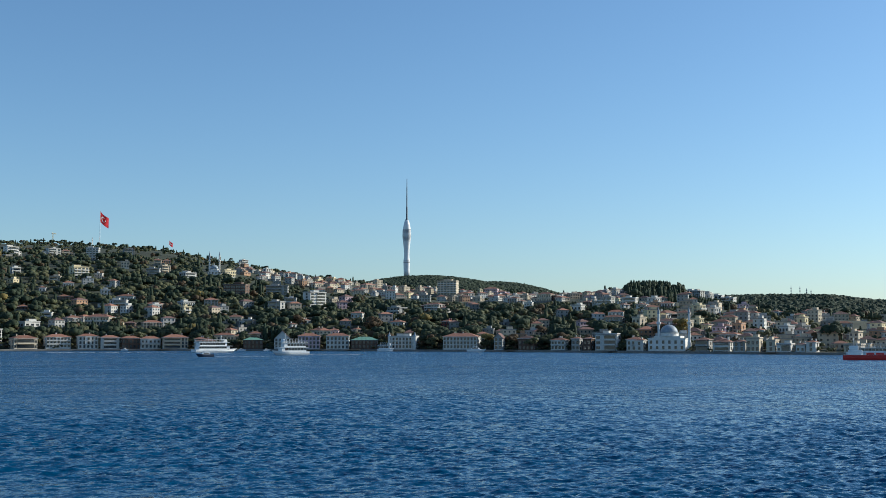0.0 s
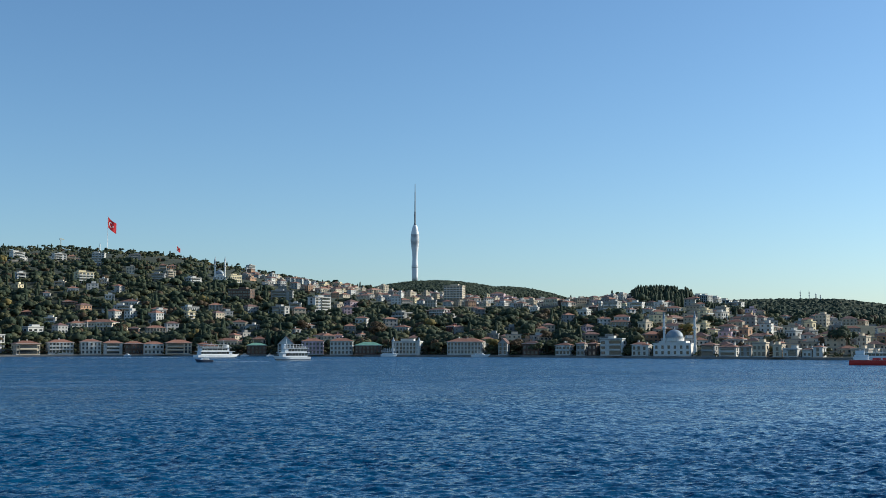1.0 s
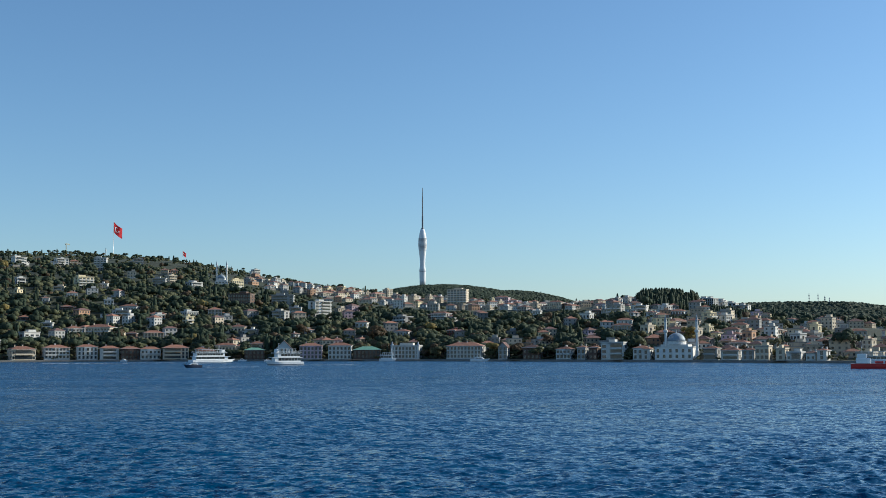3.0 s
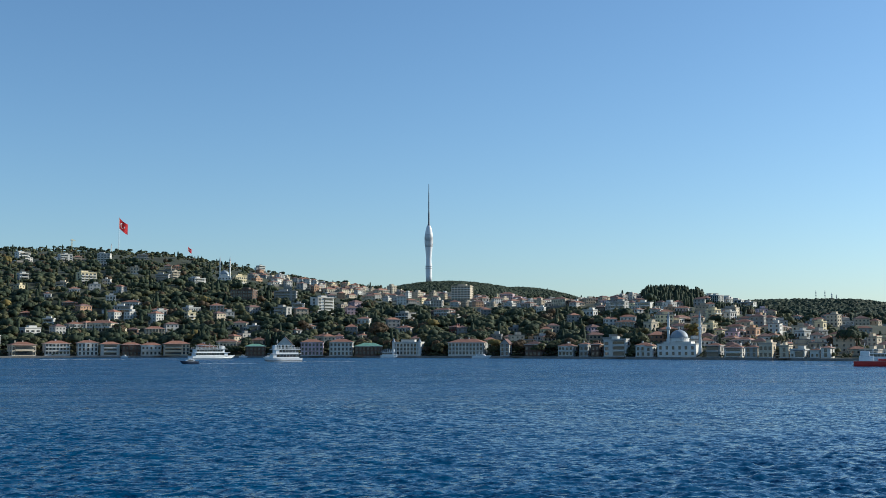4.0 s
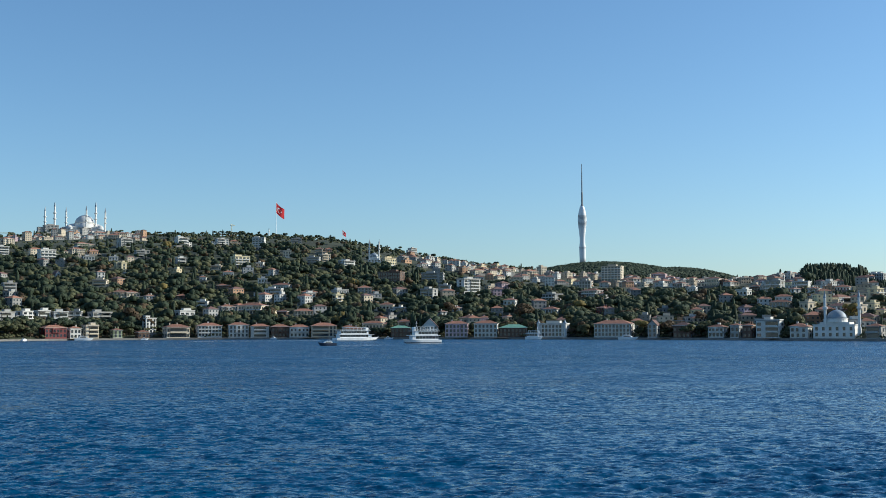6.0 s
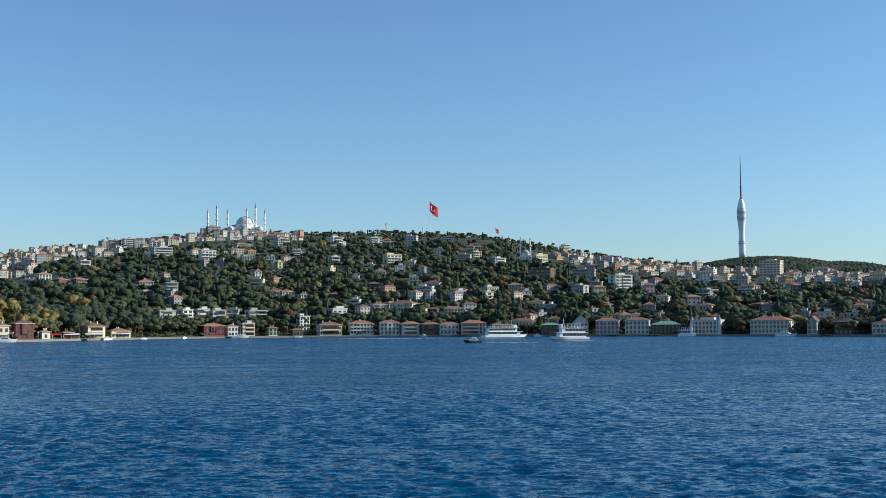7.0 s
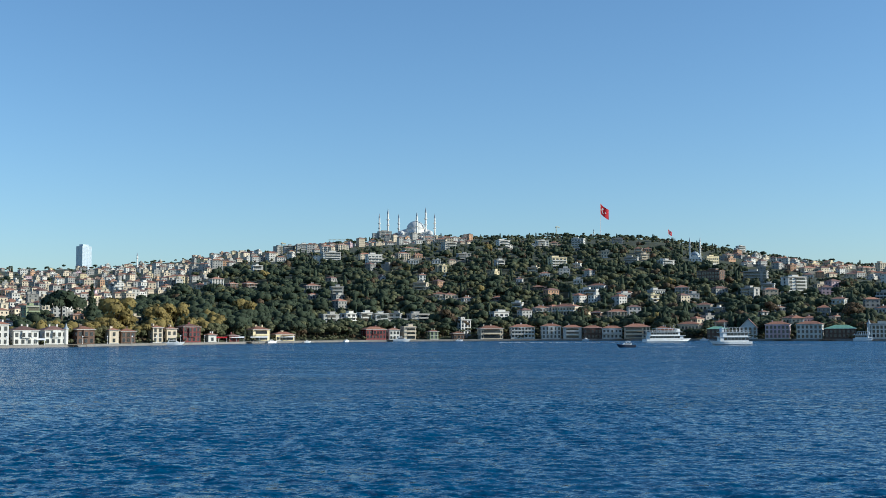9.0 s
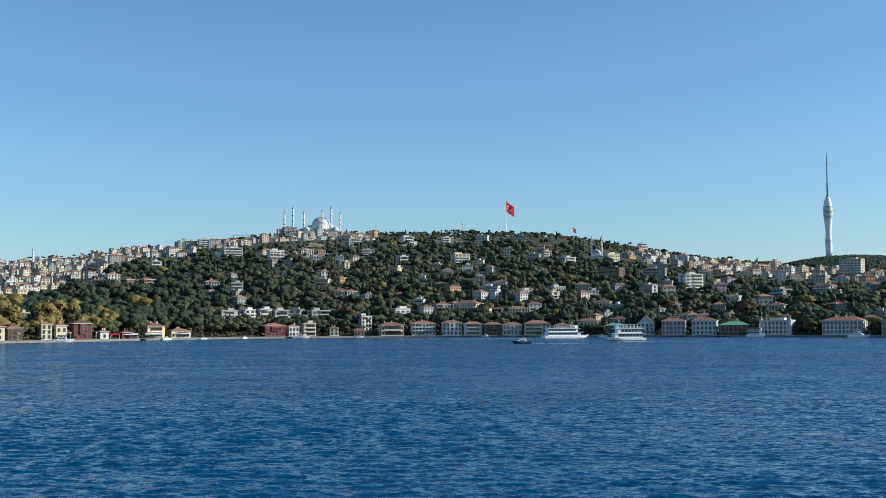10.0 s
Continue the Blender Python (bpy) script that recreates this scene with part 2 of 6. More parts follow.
# ---------------------------------------------------------------- land
def build_ground():
    az = np.concatenate([np.arange(-20, 4, 1.0), np.arange(4, 84, 0.22), np.arange(84, 111, 1.0)])
    f = np.concatenate([[0.0, 0.0], np.geomspace(1, 1 + 4330, 150) - 1 + 0.01])
    A = np.repeat(az[None], len(f), 0)
    d0 = plan(A)[0]
    D = d0 + np.repeat(f[:, None], len(az), 1)
    x, y = spot(A, D)
    z = ground(x, y)
    z[0] = -4
    ob = sheet("ground", np.stack([x, y, z], -1).reshape(-1, 3), grid_faces(len(f), len(az)), EARTH, True)
    return tagged(ob, "wooded hillside of dark soil and scrub", "hillside", kind="structure")


build_ground()


def build_quay():
    az = np.arange(2, 86, 0.25)
    d0 = plan(az)[0]
    v = []
    for o, z in ((-1.5, -3.0), (-1.5, 1.15), (-1.2, 1.3), (9.0, 1.45), (9.0, -1)):
        x, y = spot(az, d0 + o)
        v.append(np.stack([x, y, np.full_like(x, z)], -1))
    ob = sheet("quay", np.concatenate(v), grid_faces(5, len(az)), QUAY)
    return tagged(ob, "low weathered stone quay along the shore", "quay", kind="structure")


build_quay()

# ---------------------------------------------------------------- trees


def crown_quads(r, lobes, n, leaf):
    """Leaf clumps as small bent leaves scattered over the lobes (x, y, z, rx, rz) of a crown."""
    lobes = np.array(lobes, float)
    area = lobes[:, 3] * lobes[:, 4]
    many = n * 4
    pick = r.choice(len(lobes), many, p=area / area.sum())
    dirs = r.normal(size=(many, 3))
    dirs[:, 2] = np.abs(dirs[:, 2]) * 1.1 - 0.35
    dirs /= np.linalg.norm(dirs, axis=1)[:, None]
    L = lobes[pick]
    c = L[:, :3] + dirs * r.uniform(0.86, 1.06, many)[:, None] * np.stack([L[:, 3], L[:, 3], L[:, 4]], 1)
    # only the outer skin of the crown carries leaves
    gap = (c[:, None] - lobes[None, :, :3]) / lobes[None, :, [3, 3, 4]]
    deep = (np.linalg.norm(gap, axis=2) < 0.8).any(1)
    keep = np.argsort(deep, kind="stable")[:n]
    c, dirs = c[keep], dirs[keep]
    nrm = dirs + r.normal(0, 0.24, (n, 3))
    nrm /= np.linalg.norm(nrm, axis=1)[:, None]
    t = np.cross(nrm, r.normal(size=(n, 3)))
    t /= np.linalg.norm(t, axis=1)[:, None]
    b = np.cross(nrm, t)
    s = leaf * r.uniform(0.65, 1.25, n)[:, None]
    q = np.stack([c - t * s, c - b * s * 0.85, c + t * s, c + b * s * 0.85], 1)
    q[:, 1] -= nrm * s * 0.3
    q[:, 3] -= nrm * s * 0.3
    # each clump is lit as part of the rounded mass that it sits on
    soft = dirs + nrm * 0.5 + np.array([0, 0, 0.1])
    soft /= np.linalg.norm(soft, axis=1)[:, None]
    return q, np.repeat(soft[:, None], 4, 1)


def lobes_for(r, shape, h, w):
    """Where the masses of a crown sit, for a tree h high and w wide."""
    out = []
    if shape == "round":
        for i in range(7):
            a = i * 2.4 + r.uniform(0, 1)
            k = 0 if i == 0 else r.uniform(0.2, 0.34) * w
            out.append((k * math.cos(a), k * math.sin(a), h * r.uniform(0.45, 0.82), w * r.uniform(0.2, 0.3), h * r.uniform(0.13, 0.2)))
    elif shape == "umbrella":
        for i in range(7):
            a = i * 2.4 + r.uniform(0, 1)
            k = r.uniform(0.05, 0.36) * w
            out.append((k * math.cos(a), k * math.sin(a), h * r.uniform(0.55, 0.82), w * r.uniform(0.2, 0.28), h * r.uniform(0.14, 0.2)))
    elif shape == "spire":
        for i in range(7):
            f = i / 6
            out.append((r.uniform(-0.05, 0.05) * w, r.uniform(-0.05, 0.05) * w, h * (0.14 + 0.8 * f), w * (0.5 - 0.4 * f), h * 0.1))
    return out


def tree_template(seed, shape, h, w, n, leaf):
    r = np.random.RandomState(seed)
    return crown_quads(r, lobes_for(r, shape, h, w), n, leaf)


def lumps(r, lobes, seg, bands):
    """Rounded, uneven masses of foliage, one for each lobe."""
    qs, ns = [], []
    for x, y, z, rx, rz in lobes:
        th = np.linspace(0, 2 * math.pi, seg, endpoint=False) + r.uniform(0, 1)
        ph = np.linspace(-0.45, math.pi / 2, bands + 1)
        T, P = np.meshgrid(th, ph)
        n = np.stack([np.cos(T) * np.cos(P), np.sin(T) * np.cos(P), np.sin(P)], -1)
        k = r.uniform(0.78, 1.16, T.shape)
        k[-1] = 1
        v = np.array([x, y, z]) + n * k[..., None] * np.array([rx, rx, rz])
        for a in range(bands):
            for i in range(seg):
                j = (i + 1) % seg
                qs.append((v[a, i], v[a, j], v[a + 1, j], v[a + 1, i]))
                ns.append((n[a, i], n[a, j], n[a + 1, j], n[a + 1, i]))
    return np.array(qs), np.array(ns)


def far_template(seed, shape, h, w, seg, bands, count, n, leaf):
    """A crown to be seen from far off: a few masses with loose leaf clumps over them."""
    r = np.random.RandomState(seed)
    if shape == "spire":
        lobes = [(0, 0, h * 0.42, w * 0.42, h * 0.56)]
        bands += 1
    else:
        low, high = (0.6, 0.74) if shape == "umbrella" else (0.4, 0.66)
        lobes = []
        for i in range(count):
            a, k = i * 6.283 / count + r.uniform(0, 1.2), w * r.uniform(0.14, 0.27)
            lobes.append((k * math.cos(a), k * math.sin(a), h * r.uniform(low, high), w * r.uniform(0.25, 0.38), h * r.uniform(0.2, 0.3)))
    q, m = lumps(r, lobes, seg, bands)
    p, soft = crown_quads(r, lobes, n, leaf)
    return np.concatenate([q, p]), np.concatenate([m, soft])


def trunk_mesh(name, seed, h, w, shape):
    """A tapered trunk with four or five limbs that reach into the crown."""
    r = random.Random(seed)
    bm = bmesh.new()

    def limb(p, q, r0, r1, n=6):
        d = (Vector(q) - Vector(p)).normalized()
        s = d.orthogonal().normalized()
        t = d.cross(s)
        ra = [bm.verts.new(Vector(p) + (s * math.cos(i * 6.283 / n) + t * math.sin(i * 6.283 / n)) * r0) for i in range(n)]
        rb = [bm.verts.new(Vector(q) + (s * math.cos(i * 6.283 / n) + t * math.sin(i * 6.283 / n)) * r1) for i in range(n)]
        for i in range(n):
            bm.faces.new((ra[i], ra[(i + 1) % n], rb[(i + 1) % n], rb[i]))
        bm.faces.new(rb)

    fork = h * (0.7 if shape == "umbrella" else 0.42)
    limb((0, 0, -1.2), (0.2, 0.1, fork), h * 0.032, h * 0.02, 8)
    if shape == "spire":
        limb((0.2, 0.1, fork), (0, 0, h * 0.95), h * 0.02, 0.03)
    else:
        for i in range(5):
            a = i * 1.26 + r.uniform(0, 0.6)
            limb((0.2, 0.1, fork - 0.2), (math.cos(a) * w * 0.3, math.sin(a) * w * 0.3, h * r.uniform(0.7, 0.86)), h * 0.014, h * 0.005)
    me = bpy.data.meshes.new(name)
    bm.to_mesh(me)
    bm.free()
    me.materials.append(BARK)
    return me


KINDS = {  # shape, height, width, leaves
    "pine": ("umbrella", 12.5, 12, PINE),
    "cypress": ("spire", 15, 4.2, PINE),
    "oak": ("round", 11, 11, OAK),
    "olive": ("round", 9, 9.5, OLIVE),
    "plane": ("round", 14, 12, AUTUMN),
    "beech": ("round", 11, 10, RUST),
}
CROWNS, TRUNKS, FAR, FAINT = {}, {}, {}, {}
for ki, (kind, (shape, h, w, mat)) in enumerate(KINDS.items()):
    for v in range(3):
        q, soft = tree_template(100 * ki + v, shape, h, w, 420, w * 0.07 if shape != "spire" else 0.55)
        me = sheet("crown", q.reshape(-1, 3), np.arange(q.size // 3).reshape(-1, 4), mat, True, None, soft.reshape(-1, 3)).data
        CROWNS[kind, v] = me
        TRUNKS[kind, v] = trunk_mesh("trunk", 100 * ki + v, h, w, shape)
    FAINT[kind] = [far_template(100 * ki + 70 + v, shape, h, w, 5, 2, 2, 16, w * 0.1 if shape != "spire" else 0.7) for v in range(5)]
    FAR[kind] = [far_template(100 * ki + 50 + v, shape, h, w, 6, 2, 3, 30, w * 0.078 if shape != "spire" else 0.6) for v in range(5)]
for o in [o for o in scene.objects if o.name.startswith("crown")]:
    bpy.data.objects.remove(o)

TREE_LABELS = {
    "pine": ("dark green umbrella pine with a broad flat crown", "pine tree"),
    "cypress": ("slender dark green cypress on the slope", "cypress tree"),
    "oak": ("leafy green broadleaf tree on the hillside", "tree"),
    "olive": ("pale olive-green broadleaf tree in full leaf", "tree"),
    "plane": ("tall plane tree with ochre autumn leaves", "tree"),
    "beech": ("broadleaf tree with rust-brown autumn foliage", "tree"),
}


def tree(kind, x, y, z, size, turn, v):
    """A tree of its own: trunk with limbs, and a crown of leaf clumps."""
    root = new(kind + "_tree")
    root.matrix_basis = Matrix.Translation((x, y, z)) @ Matrix.Rotation(turn, 4, "Z") @ Matrix.Diagonal((size, size, size, 1))
    root.empty_display_size = 1
    shared("trunk", TRUNKS[kind, v], root)
    shared("crown", CROWNS[kind, v], root)
    return tagged(root, TREE_LABELS[kind][0], TREE_LABELS[kind][1], group=kind + " trees")


HOUSES = []  # x, y, z of the foot, half width, height: kept clear of trees


def town_edge(az):
    """The share of the slope above which the northern town begins."""
    return np.interp(az, [8, 14, 17, 22.5, 27, 31], [0.3, 0.34, 0.5, 0.86, 0.95, 0.97])


def wood_at(az, e, er, r):
    """What grows at a heading and at a share e/er of the slope."""
    s = max(e / er, 0)
    if 64.0 < az < 69.2 and s > 0.78:
        return r.choice(["cypress", "pine", "cypress"])
    if az < 22 and 0 <= s < 0.08:
        return r.choice(["plane", "olive", "oak"], p=[0.34, 0.4, 0.26])
    if az < 27 and s < 0.75:
        k = [0.48, 0.04, 0.34, 0.1, 0.01, 0.03]
    elif az < 50:
        k = [0.3, 0.07, 0.39, 0.17, 0.005, 0.065]
    else:
        k = [0.2, 0.06, 0.41, 0.21, 0.01, 0.11]
    return r.choice(list(KINDS), p=k)


def plant():
    r = np.random.RandomState(5)
    H = np.array(HOUSES, float).reshape(-1, 5)
    haz, hd = polar(H[:, 0], H[:, 1])
    spots = []
    n = 13200
    az_all = r.uniform(7, 82, n)
    share = r.uniform(0, 1, n) ** 0.9
    for az, s in zip(az_all, share):
        d0, er, climb, crest = (float(q) for q in plan(az))
        # even over the slope as it is seen, thinner where the streets are
        k = 1 - s * 0.985
        d = d0 + 14 - climb * math.log(k)
        if d > crest:
            d = crest - r.uniform(0, 60)
        town = 0.0
        if az < 31 and s > town_edge(az):
            town = 0.3
        elif 43 < az < 62 and s > 0.8:
            town = 0.2
        elif az > 66 and s < 0.75:
            town = 0.45
        if r.uniform() < town:
            continue
        spots.append((az, d, s, er))
    # a belt of trees behind the waterfront
    for _ in range(1300):
        az = r.uniform(9, 79)
        spots.append((az, float(plan(az)[0]) + r.uniform(16, 75), 0.05, 1))
    # thickets between the upper slope and the crest
    for _ in range(1000):
        az = r.uniform(27, 62)
        spots.append((az, r.uniform(1700, float(plan(az)[3])), 0.9, 1))
    # shrubs and hedges in the gardens along the quay
    for _ in range(1100):
        az = r.uniform(9, 79)
        spots.append((az, float(plan(az)[0]) + r.uniform(9.5, 24), -1.0, 1))
    # trees on the skyline
    for _ in range(900):
        az = r.uniform(26, 70)
        spots.append((az, float(plan(az)[3]) + r.uniform(-130, 25), 0.97, 1))
    # the dark grove on the southern hilltop
    for _ in range(900):
        az = r.uniform(64.0, 69.2)
        spots.append((az, r.uniform(1240, float(plan(az)[3]) + 20), 0.9, 1))
    # the far hill and the far ridge
    for _ in range(500):
        a, q = r.uniform(0, 6.283), 560 * math.sqrt(r.uniform())
        az, d = polar(3560 + q * math.cos(a), 2470 + q * math.sin(a))
        spots.append((float(az), float(d), 0.6, 1))
    for _ in range(1500):
        spots.append((r.uniform(64, 82), r.uniform(1450, 2300), 0.6, 1))
    near, far = [], {}
    for az, d, s, er in spots:
        x, y = (float(q) for q in spot(az, d))
        z = float(ground(x, y))
        kind = wood_at(az, s, 1.0, r)
        size = r.uniform(0.55, 1.15)
        if s < 0:
            kind, size = ("oak", "olive", "oak", "beech")[r.randint(4)], r.uniform(0.2, 0.42)
        if d > 1700:
            size *= 0.9
        h = KINDS[kind][1] * size
        w = KINDS[kind][2] * size
        if len(H):
            da = np.radians(np.abs(haz - az)) * d
            block = (da < H[:, 3] + w * 0.35) & (hd > d - H[:, 3] - 4) & ((z + h - EYE_Z) / d > (H[:, 2] + H[:, 4] * 0.82 - EYE_Z) / hd)
            if block.any() and (np.hypot(H[block, 0] - x, H[block, 1] - y) < H[block, 3] + 3).any():
                continue
            if block.any():
                size = size * 0.6
                h *= 0.6
                block = block & ((z + h - EYE_Z) / d > (H[:, 2] + H[:, 4] * 0.86 - EYE_Z) / hd)
                if block.any():
                    continue
        back = ((hd < d) & (d - hd < H[:, 3] * 2 + 3) & (np.radians(np.abs(haz - az)) * d < H[:, 3] + 2)) if len(H) else np.zeros(1, bool)
        if back.any() and (np.hypot(H[back, 0] - x, H[back, 1] - y) < H[back, 3] + 2).any():
            continue
        near.append((d - float(plan(az)[0]), kind, x, y, z, size, r.uniform(0, 6.28)))
    near.sort()
    made = 0
    for i, (back, kind, x, y, z, size, turn) in enumerate(near):
        if made < 300 and size > 0.45:
            made += 1
            tree(kind, x, y, z - 0.3, size, turn, i % 3)
        else:
            q, soft = (FAR if back < 620 and size > 0.45 else FAINT)[kind][i % 5]
            c, sn = math.cos(turn) * size, math.sin(turn) * size
            m = np.array([[c, -sn, 0], [sn, c, 0], [0, 0, size]])
            far.setdefault(kind, []).append((q @ m.T + np.array([x, y, z - 0.3]), soft @ (m / size).T))
    for kind, qs in far.items():
        v = np.concatenate([q for q, _ in qs]).reshape(-1, 3)
        soft = np.concatenate([q for _, q in qs]).reshape(-1, 3)
        ob = sheet("woodland", v, np.arange(len(v)).reshape(-1, 4), KINDS[kind][3], True, None, soft)
        tagged(ob, "dense hillside woodland, " + TREE_LABELS[kind][0].split(" with ")[0], "woodland", kind="stuff")

# ---------------------------------------------------------------- building materials
WALLS = {
    "white": material("white_render", (0.52, 0.5, 0.46), 0.85, vary=0.2, scale=0.25, fine=2.5, island=0.24),
    "cream": material("cream_render", (0.5, 0.42, 0.31), 0.85, vary=0.16, scale=0.25, fine=2.5, island=0.24),
    "yellow": material("yellow_render", (0.62, 0.52, 0.32), 0.85, vary=0.15, scale=0.25, fine=2.5, island=0.24),
    "pink": material("pink_render", (0.5, 0.37, 0.4), 0.85, vary=0.15, scale=0.25, fine=2.5, island=0.24),
    "red": material("dark_red_timber", (0.15, 0.032, 0.03), 0.75, vary=0.25, scale=0.3, fine=5, island=0.24),
    "brown": material("dark_brown_timber", (0.1, 0.06, 0.042), 0.8, vary=0.3, scale=0.3, fine=5, island=0.24),
    "green": material("green_render", (0.2, 0.23, 0.14), 0.85, vary=0.2, scale=0.3, fine=3, island=0.24),
    "grey": material("grey_render", (0.3, 0.29, 0.27), 0.85, vary=0.2, scale=0.25, fine=2.5, island=0.24),
    "orange": material("orange_render", (0.42, 0.25, 0.15), 0.85, vary=0.18, scale=0.25, fine=2.5, island=0.24),
}
TILE = material("terracotta_tiles", (0.25, 0.115, 0.072), 0.85, vary=0.35, scale=0.5, fine=5, bump=0.4, objects=0.3)
SLATE = material("dark_roof_tiles", (0.14, 0.075, 0.06), 0.8, vary=0.3, scale=0.5, fine=5, bump=0.4, objects=0.25)
FLATROOF = material("roof_felt", (0.27, 0.25, 0.23), 0.9, vary=0.3, scale=0.4, fine=3, objects=0.25)
COPPER = material("green_copper_roof", (0.18, 0.34, 0.24), 0.6, vary=0.25, scale=0.4, fine=3)
TRIM = material("white_trim", (0.56, 0.54, 0.5), 0.7, vary=0.1, scale=1, fine=6)
GLASS = material("window_glass", (0.03, 0.037, 0.045), 0.08, vary=0.3, scale=0.5, fine=2, objects=0.5, spec=0.8)
STONE = material("pale_mosque_stone", (0.74, 0.71, 0.66), 0.85, vary=0.15, scale=0.2, fine=2)
LEAD = material("lead_sheet", (0.26, 0.3, 0.34), 0.6, metal=0.1, vary=0.2, scale=0.3, fine=2)
METAL = material("grey_steel", (0.35, 0.37, 0.39), 0.45, metal=0.6, vary=0.15, scale=0.5, fine=4)
WHITE_METAL = material("white_cladding", (0.72, 0.73, 0.75), 0.45, vary=0.08, scale=0.05, fine=0.7, spec=0.5)
AERIAL = material("aerial_steel", (0.13, 0.14, 0.16), 0.6, vary=0.15, scale=0.2, fine=2)
PALE_LEAD = material("pale_dome_sheet", (0.5, 0.5, 0.49), 0.6, vary=0.12, scale=0.2, fine=2)
CURTAIN = material("blue_grey_cladding", (0.43, 0.49, 0.55), 0.4, vary=0.12, scale=0.05, fine=0.6)
SKYGLASS = material("pale_mirror_glass", (0.36, 0.43, 0.5), 0.15, vary=0.15, scale=0.05, fine=0.6, spec=0.8)
CRANE = material("crane_yellow", (0.5, 0.4, 0.16), 0.6, vary=0.2, scale=0.4, fine=3)
RED_CLOTH = material("red_cloth", (0.66, 0.03, 0.045), 0.8, vary=0.12, scale=0.3, fine=2, leaf=0.4)
WHITE_CLOTH = material("white_cloth", (0.8, 0.8, 0.8), 0.8, vary=0.05)
HULL_WHITE = material("white_boat_paint", (0.78, 0.78, 0.77), 0.35, vary=0.1, scale=0.4, fine=3)
HULL_DARK = material("navy_boat_paint", (0.03, 0.04, 0.07), 0.35, vary=0.2, scale=0.4, fine=3)
HULL_RED = material("red_boat_paint", (0.5, 0.035, 0.03), 0.45, vary=0.2, scale=0.4, fine=3)
FOAM = material("sea_foam", (0.75, 0.79, 0.82), 0.9, vary=0.25, scale=0.8, fine=4, bump=0.6)
WOOD = material("jetty_wood", (0.2, 0.14, 0.09), 0.85, vary=0.35, scale=0.6, fine=6)

LOOKS = {
    "white": "white-painted", "cream": "cream-painted", "yellow": "pale yellow", "pink": "pink-painted", "red": "dark-red timber",
    "brown": "dark-brown timber", "green": "green-painted", "grey": "grey rendered", "orange": "orange-painted",
}
SHORE = "on the waterfront"
TOPS = {"hip": "a terracotta roof", "dark": "a dark hipped roof", "gable": "a steep gabled roof", "flat": "a flat roof", "copper": "a green copper roof"}


def window_mesh(name, w, h, bars):
    """Panes set back in one raised frame; local -y faces out."""
    bm = bmesh.new()
    f, o = 0.12, 0.14
    xs = [-w / 2 - f] + [-w / 2 + w * i / bars for i in range(1, bars)] + [w / 2 + f]
    lo = [bm.verts.new((x, -o, -f)) for x in xs]
    hi = [bm.verts.new((x, -o, h + f)) for x in xs]
    bl = [bm.verts.new((x, 0.05, -f)) for x in (xs[0], xs[-1])]
    bh = [bm.verts.new((x, 0.05, h + f)) for x in (xs[0], xs[-1])]
    front = [bm.faces.new((lo[i], lo[i + 1], hi[i + 1], hi[i])) for i in range(bars)]
    bm.faces.new((bl[0], lo[0], hi[0], bh[0]))
    bm.faces.new((lo[-1], bl[1], bh[1], hi[-1]))
    bm.faces.new([*hi, bh[1], bh[0]])
    bm.faces.new([*lo[::-1], bl[0], bl[1]])
    bmesh.ops.inset_individual(bm, faces=front, thickness=f * 0.8, depth=0.0)
    for face in front:
        face.material_index = 1
        for v in face.verts:
            v.co.y = -0.05
    me = bpy.data.meshes.new(name)
    bm.to_mesh(me)
    bm.free()
    me.materials.append(TRIM)
    me.materials.append(GLASS)
    return me


WINDOWS = {"tall": window_mesh("window", 1.35, 1.95, 2), "wide": window_mesh("window", 2.5, 1.75, 3), "small": window_mesh("window", 1.0, 1.35, 2)}


def hip_roof(bm, w, dp, z, rise, over=0.7, ridge=None, mat=0):
    """Four slopes on an eaves slab."""
    a, b = w / 2 + over, dp / 2 + over
    box(bm, -a, a, -b, b, z, z + 0.25, 1)
    k = max(a - b, 0.0) if ridge is None else ridge
    j = max(b - a, 0.0) if ridge is None else 0.0
    lo = [bm.verts.new((sx * a, sy * b, z + 0.25)) for sx, sy in ((-1, -1), (1, -1), (1, 1), (-1, 1))]
    if j > 0:
        p, q = bm.verts.new((0, -j, z + rise)), bm.verts.new((0, j, z + rise))
        fs = [(lo[0], lo[1], p), (lo[1], lo[2], q, p), (lo[2], lo[3], q), (lo[3], lo[0], p, q)]
    elif k > 0:
        p, q = bm.verts.new((-k, 0, z + rise)), bm.verts.new((k, 0, z + rise))
        fs = [(lo[0], lo[1], q, p), (lo[1], lo[2], q), (lo[2], lo[3], p, q), (lo[3], lo[0], p)]
    else:
        p = bm.verts.new((0, 0, z + rise))
        fs = [(lo[0], lo[1], p), (lo[1], lo[2], p), (lo[2], lo[3], p), (lo[3], lo[0], p)]
    for f in fs:
        bm.faces.new(f).material_index = mat


